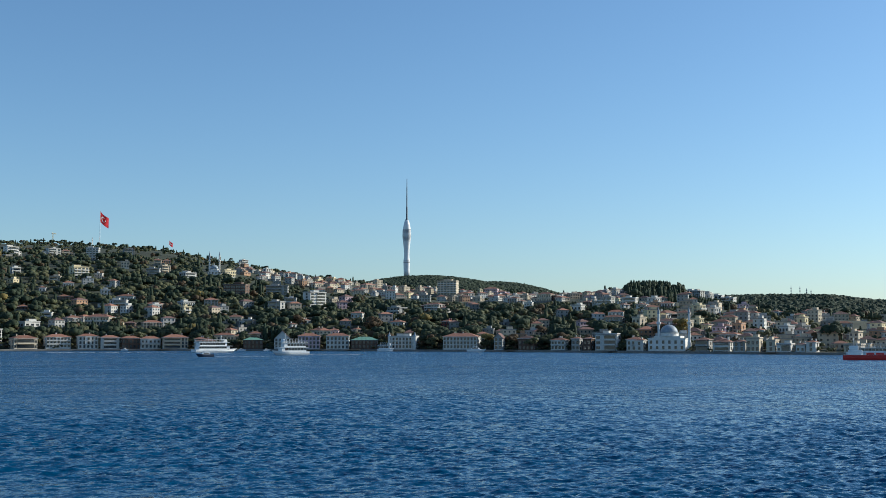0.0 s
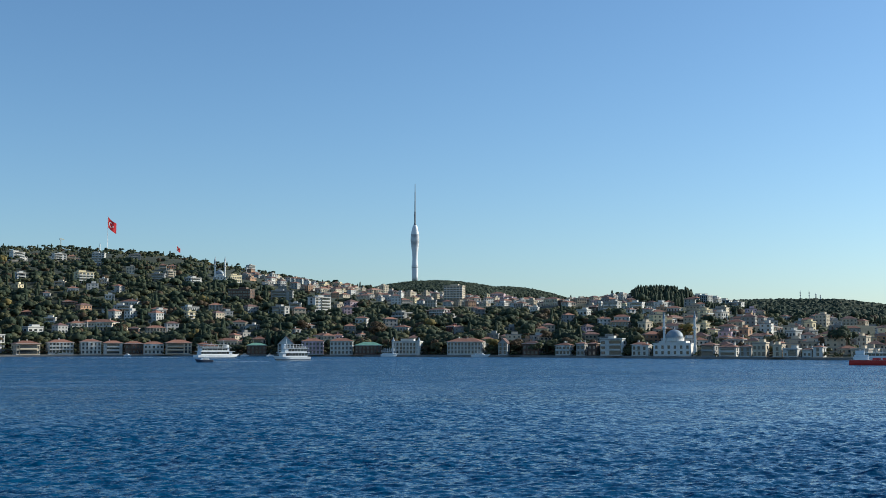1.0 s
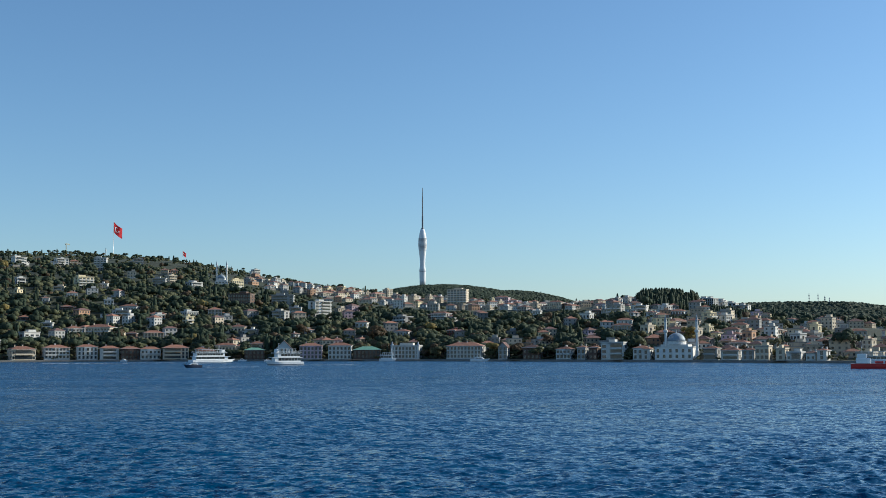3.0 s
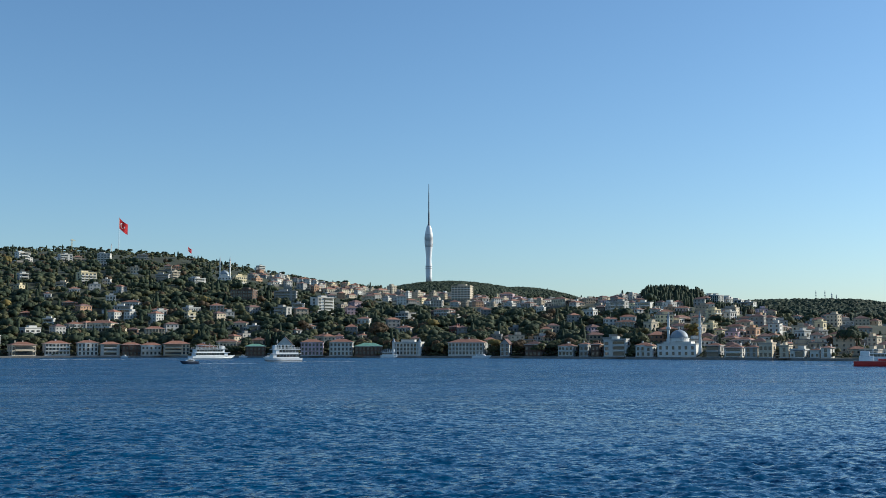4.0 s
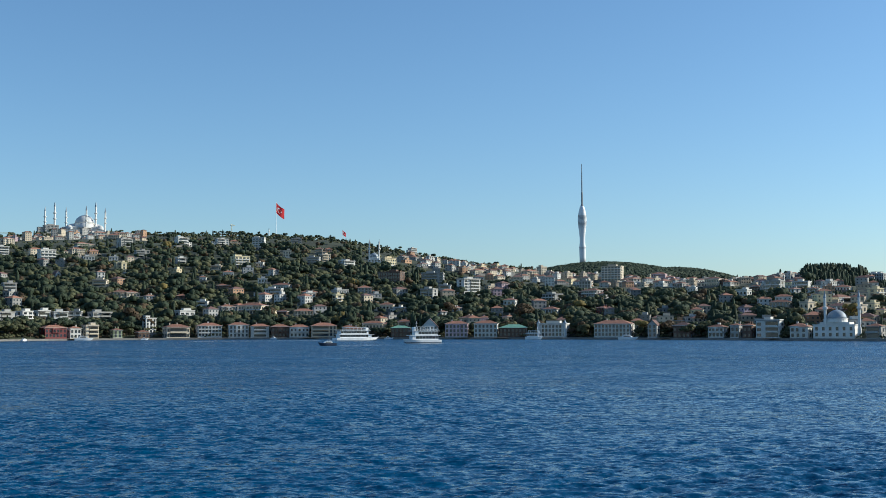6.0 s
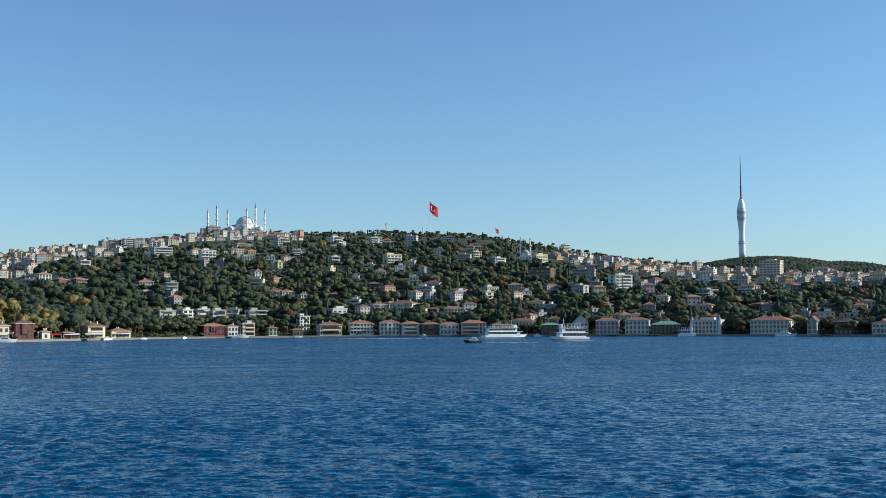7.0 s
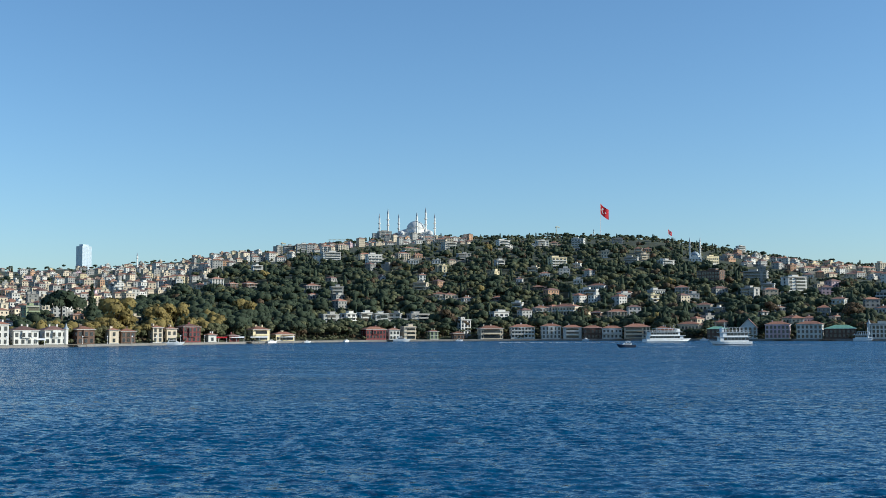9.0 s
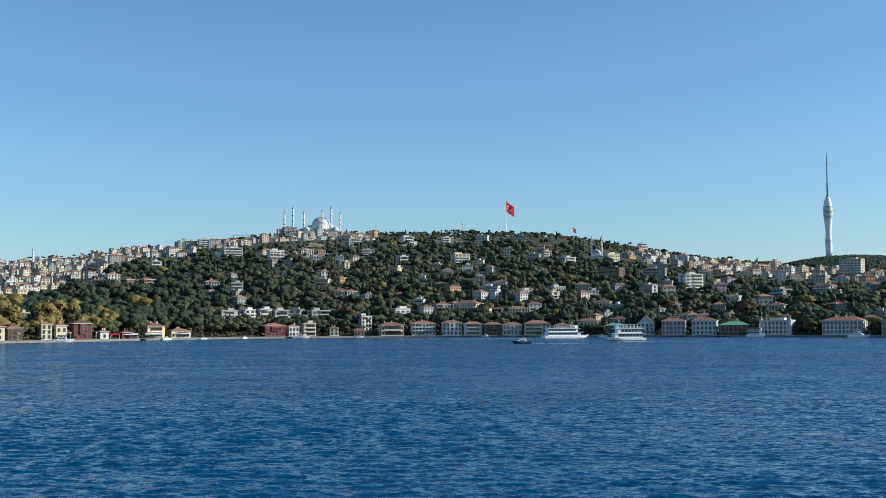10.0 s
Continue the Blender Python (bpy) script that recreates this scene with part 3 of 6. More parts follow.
def house(x, y, face, w, dp, floors, wall, roof="hip", win="tall", fh=3.1, balconies=False, rows=None, where="on the hillside", turret=0, foot=7.0):
    """A house whose front looks towards the heading face; x, y is the middle of its plan."""
    z = float(ground(x, y))
    rnd = random.Random(int(x * 13 + y * 7))
    if face >= 198:  # most fronts turn a little from the water
        face += 7 if where == SHORE else rnd.uniform(6, 30)
    root = new("house")
    root.matrix_basis = Matrix.Translation((x, y, z)) @ Matrix.Rotation(math.pi - radians(face), 4, "Z")
    H = floors * fh + 0.5
    trim = TRIM if wall not in ("brown", "red") else WALLS[wall]
    bm = bmesh.new()
    box(bm, -w / 2, w / 2, -dp / 2, dp / 2, -foot, H, 0)
    part("wall", bm, WALLS[wall], root)
    for i in range(1, floors, 2 if floors > 3 else 1):
        bm = bmesh.new()
        box(bm, -w / 2 - 0.1, w / 2 + 0.1, -dp / 2 - 0.1, dp / 2 + 0.1, i * fh + 0.18, i * fh + 0.36)
        part("string_course", bm, trim, root)
    bm = bmesh.new()
    box(bm, -w / 2 - 0.18, w / 2 + 0.18, -dp / 2 - 0.18, dp / 2 + 0.18, -foot, 0.45)
    part("plinth", bm, trim, root)
    bay = roof != "flat" and w > 9 and rnd.random() < 0.6
    if bay:  # an enclosed bay on the upper floors
        bm = bmesh.new()
        box(bm, -w * 0.17, w * 0.17, -dp / 2 - 0.9, -dp / 2 + 0.1, fh + 0.2, H - 0.05, 0)
        part("bay", bm, WALLS[wall], root)
    bm = bmesh.new()
    if roof == "flat":
        box(bm, -w / 2 - 0.35, w / 2 + 0.35, -dp / 2 - 0.35, dp / 2 + 0.35, H, H + 0.28, 0)
        for s in (-1, 1):
            box(bm, s * (w / 2 + 0.2) - 0.12, s * (w / 2 + 0.2) + 0.12, -dp / 2 - 0.3, dp / 2 + 0.3, H + 0.28, H + 0.95, 1)
            box(bm, -w / 2 - 0.08, w / 2 + 0.08, s * (dp / 2 + 0.2) - 0.12, s * (dp / 2 + 0.2) + 0.12, H + 0.28, H + 0.95, 1)
        part("roof", bm, [FLATROOF, WALLS[wall]], root)
        bm = bmesh.new()
        pw = w * rnd.uniform(0.25, 0.5)
        px = rnd.uniform(-0.2, 0.2) * w
        box(bm, px - pw / 2, px + pw / 2, -dp * 0.2, dp * 0.3, H + 0.28, H + 2.7, 0)
        box(bm, px - pw / 2 - 0.3, px + pw / 2 + 0.3, -dp * 0.2 - 0.3, dp * 0.3 + 0.3, H + 2.7, H + 2.9, 1)
        part("penthouse", bm, [WALLS[wall], FLATROOF], root)
    elif roof == "gable":
        rise = w * 0.5
        for y0, y1, m in ((-dp / 2, dp / 2, 1),):
            a = [bm.verts.new(v) for v in ((-w / 2, y0, H), (w / 2, y0, H), (0, y0, H + rise - 0.3))]
            b = [bm.verts.new(v) for v in ((-w / 2, y1, H), (w / 2, y1, H), (0, y1, H + rise - 0.3))]
            bm.faces.new(a).material_index = 1
            bm.faces.new(b[::-1]).material_index = 1
        for s in (-1, 1):
            e, o = w / 2 + 0.6, dp / 2 + 0.6
            p = [bm.verts.new(v) for v in ((s * e, -o, H - 0.6), (s * e, o, H - 0.6), (0, o, H + rise), (0, -o, H + rise))]
            q = [bm.verts.new(v.co + Vector((0, 0, -0.28))) for v in p]
            bm.faces.new(p)
            bm.faces.new(q[::-1])
            for i in range(4):
                bm.faces.new((p[i], p[(i + 1) % 4], q[(i + 1) % 4], q[i]))
        part("roof", bm, [SLATE, WALLS[wall]], root)
    else:
        hip_roof(bm, w, dp, H, min(w, dp) * 0.19 + 0.4)
        part("roof", bm, [{"hip": TILE, "dark": SLATE, "copper": COPPER}[roof], TRIM], root)
        for i in range(rnd.choice((1, 2, 2))):
            cx, cy = rnd.uniform(-0.3, 0.3) * w, rnd.uniform(-0.05, 0.3) * dp
            bm = bmesh.new()
            top = H + min(w, dp) * 0.19 + 1.3
            box(bm, cx - 0.4, cx + 0.4, cy - 0.35, cy + 0.35, H, top, 0)
            box(bm, cx - 0.52, cx + 0.52, cy - 0.47, cy + 0.47, top, top + 0.18, 1)
            part("chimney", bm, [WALLS[wall], FLATROOF], root)
    # a lower wing with a roof of its own, and a garden wall on the slope
    if where != SHORE and w > 8 and rnd.random() < 0.6:
        sd, ww, wh = rnd.choice((-1, 1)), w * rnd.uniform(0.35, 0.6), max(1, floors - 1) * fh
        wing = new("wing")
        wing.parent = root
        wing.matrix_basis = Matrix.Translation((sd * (w / 2 + ww / 2 - 0.3), dp * rnd.uniform(-0.1, 0.25), 0))
        bm = bmesh.new()
        box(bm, -ww / 2, ww / 2, -dp * 0.36, dp * 0.36, -foot, wh)
        part("wall", bm, WALLS[wall], wing)
        bm = bmesh.new()
        if roof == "flat":
            box(bm, -ww / 2 - 0.3, ww / 2 + 0.3, -dp * 0.36 - 0.3, dp * 0.36 + 0.3, wh, wh + 0.35, 0)
        else:
            hip_roof(bm, ww, dp * 0.72, wh, ww * 0.16 + 0.3, 0.5)
        part("roof", bm, [FLATROOF if roof == "flat" else TILE, TRIM], wing)
        for i in range(max(1, floors - 1)):
            for u in (-0.25, 0.25):
                shared("window", WINDOWS["tall" if win == "tall" else "small"], wing, Matrix.Translation((u * ww, -dp * 0.36 - 0.02, i * fh + 0.9)))
    if where != SHORE and rnd.random() < 0.7:
        bm = bmesh.new()
        gw, gx = w * rnd.uniform(1.1, 1.9), rnd.uniform(-0.2, 0.2) * w
        box(bm, gx - gw / 2, gx + gw / 2, -dp / 2 - 5.4, -dp / 2 - 5.0, -foot, 0.6)
        box(bm, gx - gw / 2, gx + gw / 2, -dp / 2 - 5.0, -dp / 2 + 0.5, -foot, -0.1)
        part("garden_terrace", bm, QUAY, root)
    # glazed verandas across the front
    veranda = roof not in ("gable", "copper") and wall not in ("red", "brown") and not bay and 8.5 < w < 24 and not turret and rnd.random() < 0.65
    if veranda:
        va = rnd.uniform(0.55, 0.9) * w
        vx = rnd.choice((-1, 0, 1)) * (w - va) * 0.4
        deep = rnd.uniform(1.3, 2.0)
        for i in range(floors):
            holder = new("veranda")
            holder.parent = root
            holder.matrix_basis = Matrix.Translation((vx, -dp / 2, i * fh + 0.3))
            bm = bmesh.new()
            box(bm, -va / 2 + 0.3, va / 2 - 0.3, -0.12, 0.1, 0.1, fh - 0.75)
            part("glazing", bm, GLASS, holder, "dark glazed doors")
            bm = bmesh.new()
            box(bm, -va / 2, va / 2, -deep, 0, -0.24, 0)
            box(bm, -va / 2, va / 2, -deep, -deep + 0.1, 0, 0.85 if i else 0.3)
            part("balcony", bm, WALLS[wall], holder)
        bm = bmesh.new()
        box(bm, vx - va / 2 - 0.2, vx + va / 2 + 0.2, -dp / 2 - deep - 0.3, -dp / 2 + 0.1, H - 0.25, H - 0.02)
        part("veranda_roof", bm, TILE if roof == "hip" else FLATROOF, root)
    # windows on the front and on the two ends
    wm = WINDOWS[win]
    step = {"tall": 2.5, "wide": 3.7, "small": 2.3}[win]
    for side in (0, 1, 2):
        span = w if side == 0 else dp
        cols = max(1, int((span - 0.6) / step)) if side == 0 else max(1, int((span - 0.6) / (step * 1.5)))
        if side and win == "wide":
            cols = min(cols, 2)
        for i in range(floors):
            for c in range(cols):
                u = -span / 2 + span * (c + 0.5) / cols
                h0 = i * fh + (1.0 if win != "tall" else 0.85)
                if side == 0 and veranda and abs(u - vx) < va / 2 + 0.6:
                    continue
                if side == 0:
                    m = Matrix.Translation((u, -dp / 2 - 0.02 - (0.9 if bay and abs(u) < w * 0.17 and i > 0 else 0), h0))
                else:
                    s = -1 if side == 1 else 1
                    m = Matrix.Translation((s * (w / 2 + 0.02), u, h0)) @ Matrix.Rotation(s * math.pi / 2, 4, "Z")
                shared("window", wm, root, m)
    if balconies and not veranda:
        bm = bmesh.new()
        bw = w * 0.46
        box(bm, -bw / 2, bw / 2, -1.5, 0, -0.2, 0, 0)
        box(bm, -bw / 2, bw / 2, -1.5, -1.4, 0, 0.95, 0)
        for s in (-1, 1):
            box(bm, s * bw / 2 - 0.05, s * bw / 2 + 0.05, -1.4, 0, 0, 0.95, 0)
        first = part("balcony", bm, TRIM, root)
        first.matrix_basis = Matrix.Translation((-w * 0.24, -dp / 2, fh + 0.2))
        spots = [(s, i) for i in range(1, floors) for s in (-1, 1)]
        for s, i in spots[1:]:
            shared("balcony", first.data, root, Matrix.Translation((s * w * 0.25, -dp / 2, i * fh + 0.2)))
    if turret:
        for s in ((-1, 1) if turret == 2 else (1,)):
            bm = bmesh.new()
            tx = s * (w / 2 - 0.6)
            lathe(bm, [(1.25, -foot), (1.25, H + 0.5), (1.5, H + 0.6), (1.5, H + 0.9)], 10, 0, tx, -dp / 2 + 0.5, False)
            lathe(bm, [(1.5, H + 0.9), (0.7, H + 2.0), (0.05, H + 4.0)], 10, 1, tx, -dp / 2 + 0.5, False)
            part("turret", bm, [WALLS[wall], LEAD], root)
    n = "two" if floors == 2 else "three" if floors == 3 else "four" if floors == 4 else "five" if floors == 5 else "one" if floors == 1 else "six"
    tagged(root, f"{LOOKS[wall]} {n}-storey house with {TOPS[roof]} {where}", "house")
    HOUSES.append((x, y, z, max(w, dp) / 2, H))
    return root


# ---------------------------------------------------------------- the mast on the far hill
def build_tower():
    x, y = 3540.0, 2552.0
    z = float(ground(x, y)) - 1
    root = new("television_tower")
    root.matrix_basis = Matrix.Translation((x, y, z))
    k = 238.0 - z
    bm = bmesh.new()
    lathe(bm, [(10.0, 0), (10.3, k), (11.2, k + 30), (11.8, k + 55), (11.9, k + 68), (10.3, k + 78), (9.7, k + 92), (10.4, k + 108), (12.0, k + 124), (13.6, k + 138),
               (15.2, k + 150), (15.9, k + 164), (15.6, k + 176), (14.0, k + 190), (11.4, k + 203), (8.6, k + 214), (6.4, k + 219)], 40)
    part("shaft", bm, WHITE_METAL, root)
    for i in range(11):
        h = k + 140 + i * 4.3
        r = np.interp(h - k, [138, 150, 164, 176, 190], [13.6, 15.2, 15.9, 15.6, 14.0])
        bm = bmesh.new()
        lathe(bm, [(r - 1, h), (r + 0.35, h), (r + 0.35, h + 1.5), (r - 1, h + 1.5)], 40, 0, smooth=False)
        part("window_band", bm, AERIAL, root, "dark recessed window band round the head")
    for h in (60, 66):
        bm = bmesh.new()
        lathe(bm, [(11, k + h), (12.6, k + h), (12.6, k + h + 1.4), (11, k + h + 1.4)], 40, 0, smooth=False)
        part("ring", bm, AERIAL, root)
    bm = bmesh.new()
    lathe(bm, [(6.0, k + 218), (4.2, k + 224), (3.0, k + 226), (2.9, k + 268), (2.1, k + 270), (2.0, k + 310), (1.8, k + 312), (1.7, k + 342), (1.3, k + 344), (1.0, k + 374)], 14, 0, smooth=False)
    part("antenna", bm, AERIAL, root, "slim grey steel aerial")
    tagged(root, "tall white television tower with a bulging head", "tower")


build_tower()


# ---------------------------------------------------------------- mosques
def mosque(x, y, face, hall, dome_r, drum, minarets, label, semi=True, lead=None):
    """A domed prayer hall (width, depth, height) with minarets (x, y, height, radius)."""
    z = float(ground(x, y)) - 1.0
    lead = lead or LEAD
    root = new("mosque")
    root.matrix_basis = Matrix.Translation((x, y, z)) @ Matrix.Rotation(math.pi - radians(face), 4, "Z")
    w, dp, h = hall
    h += 1.0
    bm = bmesh.new()
    box(bm, -w / 2, w / 2, -dp / 2, dp / 2, -6, h)
    box(bm, -w / 2 - 0.4, w / 2 + 0.4, -dp / 2 - 0.4, dp / 2 + 0.4, h - 0.5, h)
    box(bm, -w * 0.36, w * 0.36, -dp * 0.36, dp * 0.36, h, h + drum)
    lathe(bm, [(dome_r * 1.08, h + drum), (dome_r * 1.08, h + drum + dome_r * 0.32), (dome_r * 1.14, h + drum + dome_r * 0.33), (dome_r * 1.14, h + drum + dome_r * 0.38)], 24, 0, smooth=False)
    part("prayer_hall", bm, STONE, root)
    bm = bmesh.new()
    base = h + drum + dome_r * 0.38
    prof = [(dome_r * math.cos(a), base + dome_r * 0.92 * math.sin(a)) for a in np.linspace(0, 1.5, 9)]
    lathe(bm, prof + [(0.35, base + dome_r), (0.1, base + dome_r * 1.3)], 28)
    part("dome", bm, lead, root, "grey lead-covered dome")
    if semi:
        for a in range(4):
            bm = bmesh.new()
            r = dome_r * 0.72
            cx, cy = math.sin(a * math.pi / 2) * w * 0.3, -math.cos(a * math.pi / 2) * dp * 0.3
            lathe(bm, [(r * math.cos(q), h + drum * 0.45 + r * 0.8 * math.sin(q)) for q in np.linspace(0, 1.5, 7)], 20, 0, cx, cy)
            part("half_dome", bm, lead, root)
        for sx in (-1, 1):
            for sy in (-1, 1):
                bm = bmesh.new()
                r = dome_r * 0.34
                lathe(bm, [(r * 1.05, h), (r * 1.05, h + r * 0.5)] + [(r * math.cos(q), h + r * 0.5 + r * math.sin(q)) for q in np.linspace(0, 1.5, 6)], 16, 0, sx * w * 0.4, sy * dp * 0.4)
                part("corner_dome", bm, lead, root)
    n = max(3, int(w / 3.6))
    for i in range(n):
        for row in range(2 if h > 7 else 1):
            shared("window", WINDOWS["tall"], root, Matrix.Translation((-w / 2 + w * (i + 0.5) / n, -dp / 2 - 0.02, 1.8 + row * 3.6)))
    for mx, my, mh, mr in minarets:
        holder = new("minaret")
        holder.parent = root
        holder.matrix_basis = Matrix.Translation((mx, my, 0))
        bm = bmesh.new()
        lathe(bm, [(mr * 1.5, -6), (mr * 1.5, mh * 0.2), (mr, mh * 0.26), (mr * 0.92, mh * 0.84)], 12, 0, smooth=False)
        part("shaft", bm, STONE, holder)
        for b in ((0.5, 0.66) if mh > 45 else (0.62,)):
            bm = bmesh.new()
            lathe(bm, [(mr, mh * b - mr * 0.9), (mr * 1.75, mh * b), (mr * 1.75, mh * b + 1.1), (mr * 0.9, mh * b + 1.1)], 12, 0, smooth=False)
            part("gallery", bm, STONE, holder)
        bm = bmesh.new()
        lathe(bm, [(mr * 1.12, mh * 0.84), (mr * 0.5, mh * 0.93), (0.12, mh * 0.985), (0.05, mh)], 12, 0, smooth=False)
        part("spire", bm, LEAD, holder)
    tagged(root, label, "mosque")
    HOUSES.append((x, y, z, w / 2, h * 1.2))
    return root


def flagpole(x, y, h, fw, label):
    z = float(ground(x, y))
    root = new("flagpole")
    root.matrix_basis = Matrix.Translation((x, y, z)) @ Matrix.Rotation(radians(-22), 4, "Z")
    bm = bmesh.new()
    lathe(bm, [(h * 0.012, -2), (h * 0.012, 1), (h * 0.009, 1.2), (h * 0.005, h), (h * 0.008, h + 0.3), (0.05, h + 0.9)], 12)
    part("pole", bm, HULL_WHITE, root)
    # a cloth that sags as it flies, with its crescent and star
    fh = fw * 0.72
    nx, ny = 24, 12

    def cloth(u, v, off=0.0):
        return Vector((u * fw * 0.62, off + math.sin(u * 7 + v * 1.5) * fw * 0.05 * u, h - v * fh - u * fh * 0.62 - math.sin(u * 3.1) * fh * 0.1))

    bm = bmesh.new()
    for off in (-0.06, 0.06):
        g = [[bm.verts.new(cloth(i / nx, j / ny, off)) for i in range(nx + 1)] for j in range(ny + 1)]
        for j in range(ny):
            for i in range(nx):
                f = bm.faces.new((g[j][i], g[j][i + 1], g[j + 1][i + 1], g[j + 1][i]))
                f.smooth = True
    flag = part("flag", bm, RED_CLOTH, root, "red cloth flag hanging in folds")
    bm = bmesh.new()
    for off in (-0.16, 0.16):
        ring = []
        n = 20
        outer = [(0.33 + 0.25 * 0.72 * math.cos(a), 0.5 + 0.25 * math.sin(a)) for a in np.linspace(0.5, 2 * math.pi - 0.5, n)]
        inner = [(0.375 + 0.2 * 0.72 * math.cos(a), 0.5 + 0.2 * math.sin(a)) for a in np.linspace(0.62, 2 * math.pi - 0.62, n)]
        va = [bm.verts.new(cloth(u, v, off)) for u, v in outer]
        vb = [bm.verts.new(cloth(u, v, off)) for u, v in inner]
        for i in range(n - 1):
            bm.faces.new((va[i], va[i + 1], vb[i + 1], vb[i]))
        star = [bm.verts.new(cloth(0.58 + 0.72 * r * math.cos(a), 0.5 + r * math.sin(a), off)) for r, a in [(0.125 if i % 2 == 0 else 0.05, math.pi + i * math.pi / 5) for i in range(10)]]
        c = bm.verts.new(cloth(0.58, 0.5, off))
        for i in range(10):
            bm.faces.new((star[i], star[(i + 1) % 10], c))
    part("emblem", bm, WHITE_CLOTH, flag, "white crescent and star")
    tagged(root, label, "flagpole")
    HOUSES.append((x, y, z, 4, 30))


def tower_crane(x, y, h, arm, turn):
    z = float(ground(x, y))
    root = new("tower_crane")
    root.matrix_basis = Matrix.Translation((x, y, z)) @ Matrix.Rotation(turn, 4, "Z")
    bm = bmesh.new()
    for sx in (-0.9, 0.9):
        for sy in (-0.9, 0.9):
            box(bm, sx - 0.15, sx + 0.15, sy - 0.15, sy + 0.15, -1, h)
    for i in range(int(h / 2)):
        for s in (-0.9, 0.9):
            box(bm, -0.9, 0.9, s - 0.08, s + 0.08, i * 2, i * 2 + 0.2)
    part("mast", bm, CRANE, root)
    bm = bmesh.new()
    box(bm, -arm * 0.28, arm, -0.7, 0.7, h, h + 0.3)
    box(bm, -arm * 0.28, arm * 0.96, -0.15, 0.15, h + 1.3, h + 1.55)
    for i in range(int(arm / 2)):
        box(bm, i * 2, i * 2 + 0.25, -0.15, 0.15, h, h + 1.4)
    part("jib", bm, CRANE, root)
    bm = bmesh.new()
    box(bm, -arm * 0.27, -arm * 0.2, -1, 1, h - 2, h + 0.1)
    part("counterweight", bm, FLATROOF, root)
    tagged(root, "tall yellow tower crane above the hilltop", "crane")


def office_tower(x, y, face, w, dp, h):
    z = float(ground(x, y))
    root = new("office_tower")
    root.matrix_basis = Matrix.Translation((x, y, z)) @ Matrix.Rotation(math.pi - radians(face), 4, "Z")
    bm = bmesh.new()
    box(bm, -w / 2, w / 2, -dp / 2, dp / 2, -3, h)
    box(bm, -w * 0.3, w * 0.3, -dp * 0.3, dp * 0.3, h, h + 5)
    part("body", bm, CURTAIN, root)
    pane = bmesh.new()
    box(pane, -1.75, 1.75, -0.12, 0.1, 0, 2.5)
    first = part("window", pane, SKYGLASS, root)
    first.matrix_basis = Matrix.Translation((0, -dp / 2, h - 4))
    n = int(w / 4.6)
    for i in range(int(h * 0.6 / 3.7)):
        zz = h - 4 - i * 3.7
        for c in range(n):
            if i or c:
                shared("window", first.data, root, Matrix.Translation((-w / 2 + w * (c + 0.5) / n, -dp / 2, zz)))
        for c in range(int(dp / 4.6)):
            k = int(dp / 4.6)
            shared("window", first.data, root, Matrix.Translation((-w / 2, -dp / 2 + dp * (c + 0.5) / k, zz)) @ Matrix.Rotation(-math.pi / 2, 4, "Z"))
    tagged(root, "pale glass and white office tower block behind the hill", "office tower")


# ---------------------------------------------------------------- boats
def hull(bm, l, b, z0, z1, mat=0, rake=0.16):
    """A boat's hull: pointed raked bow towards +x, square stern."""
    rows = []
    n = 11
    for z, k, ext in ((z0, 0.82, 0.0), ((z0 + z1) / 2, 0.96, 0.5), (z1, 1.0, 1.0)):
        ring = []
        for i in range(n):
            u = i / (n - 1)
            half = b / 2 * k * (1 if u < 0.55 else max(0.02, 1 - ((u - 0.55) / 0.45) ** 2.0))
            px = -l / 2 + u * l * (1 - rake * (1 - ext) * u)
            ring.append((px, half, z + (0.35 * (z1 - z0) * max(0, u - 0.6) ** 2 * 4 if ext == 1 else 0)))
        rows.append([bm.verts.new((x, -h, z)) for x, h, z in ring] + [bm.verts.new((x, h, z)) for x, h, z in ring[::-1]])
    m = 2 * n
    for a, c in zip(rows, rows[1:]):
        for i in range(m):
            bm.faces.new((a[i], a[(i + 1) % m], c[(i + 1) % m], c[i])).material_index = mat
    bm.faces.new(rows[-1]).material_index = mat
    bm.faces.new(rows[0][::-1]).material_index = mat


def at_sea(name, x, y, heading):
    """The root of a boat whose bow points to the heading."""
    root = new(name)
    root.matrix_basis = Matrix.Translation((x, y, 0)) @ Matrix.Rotation(math.pi / 2 - radians(heading), 4, "Z")
    return root


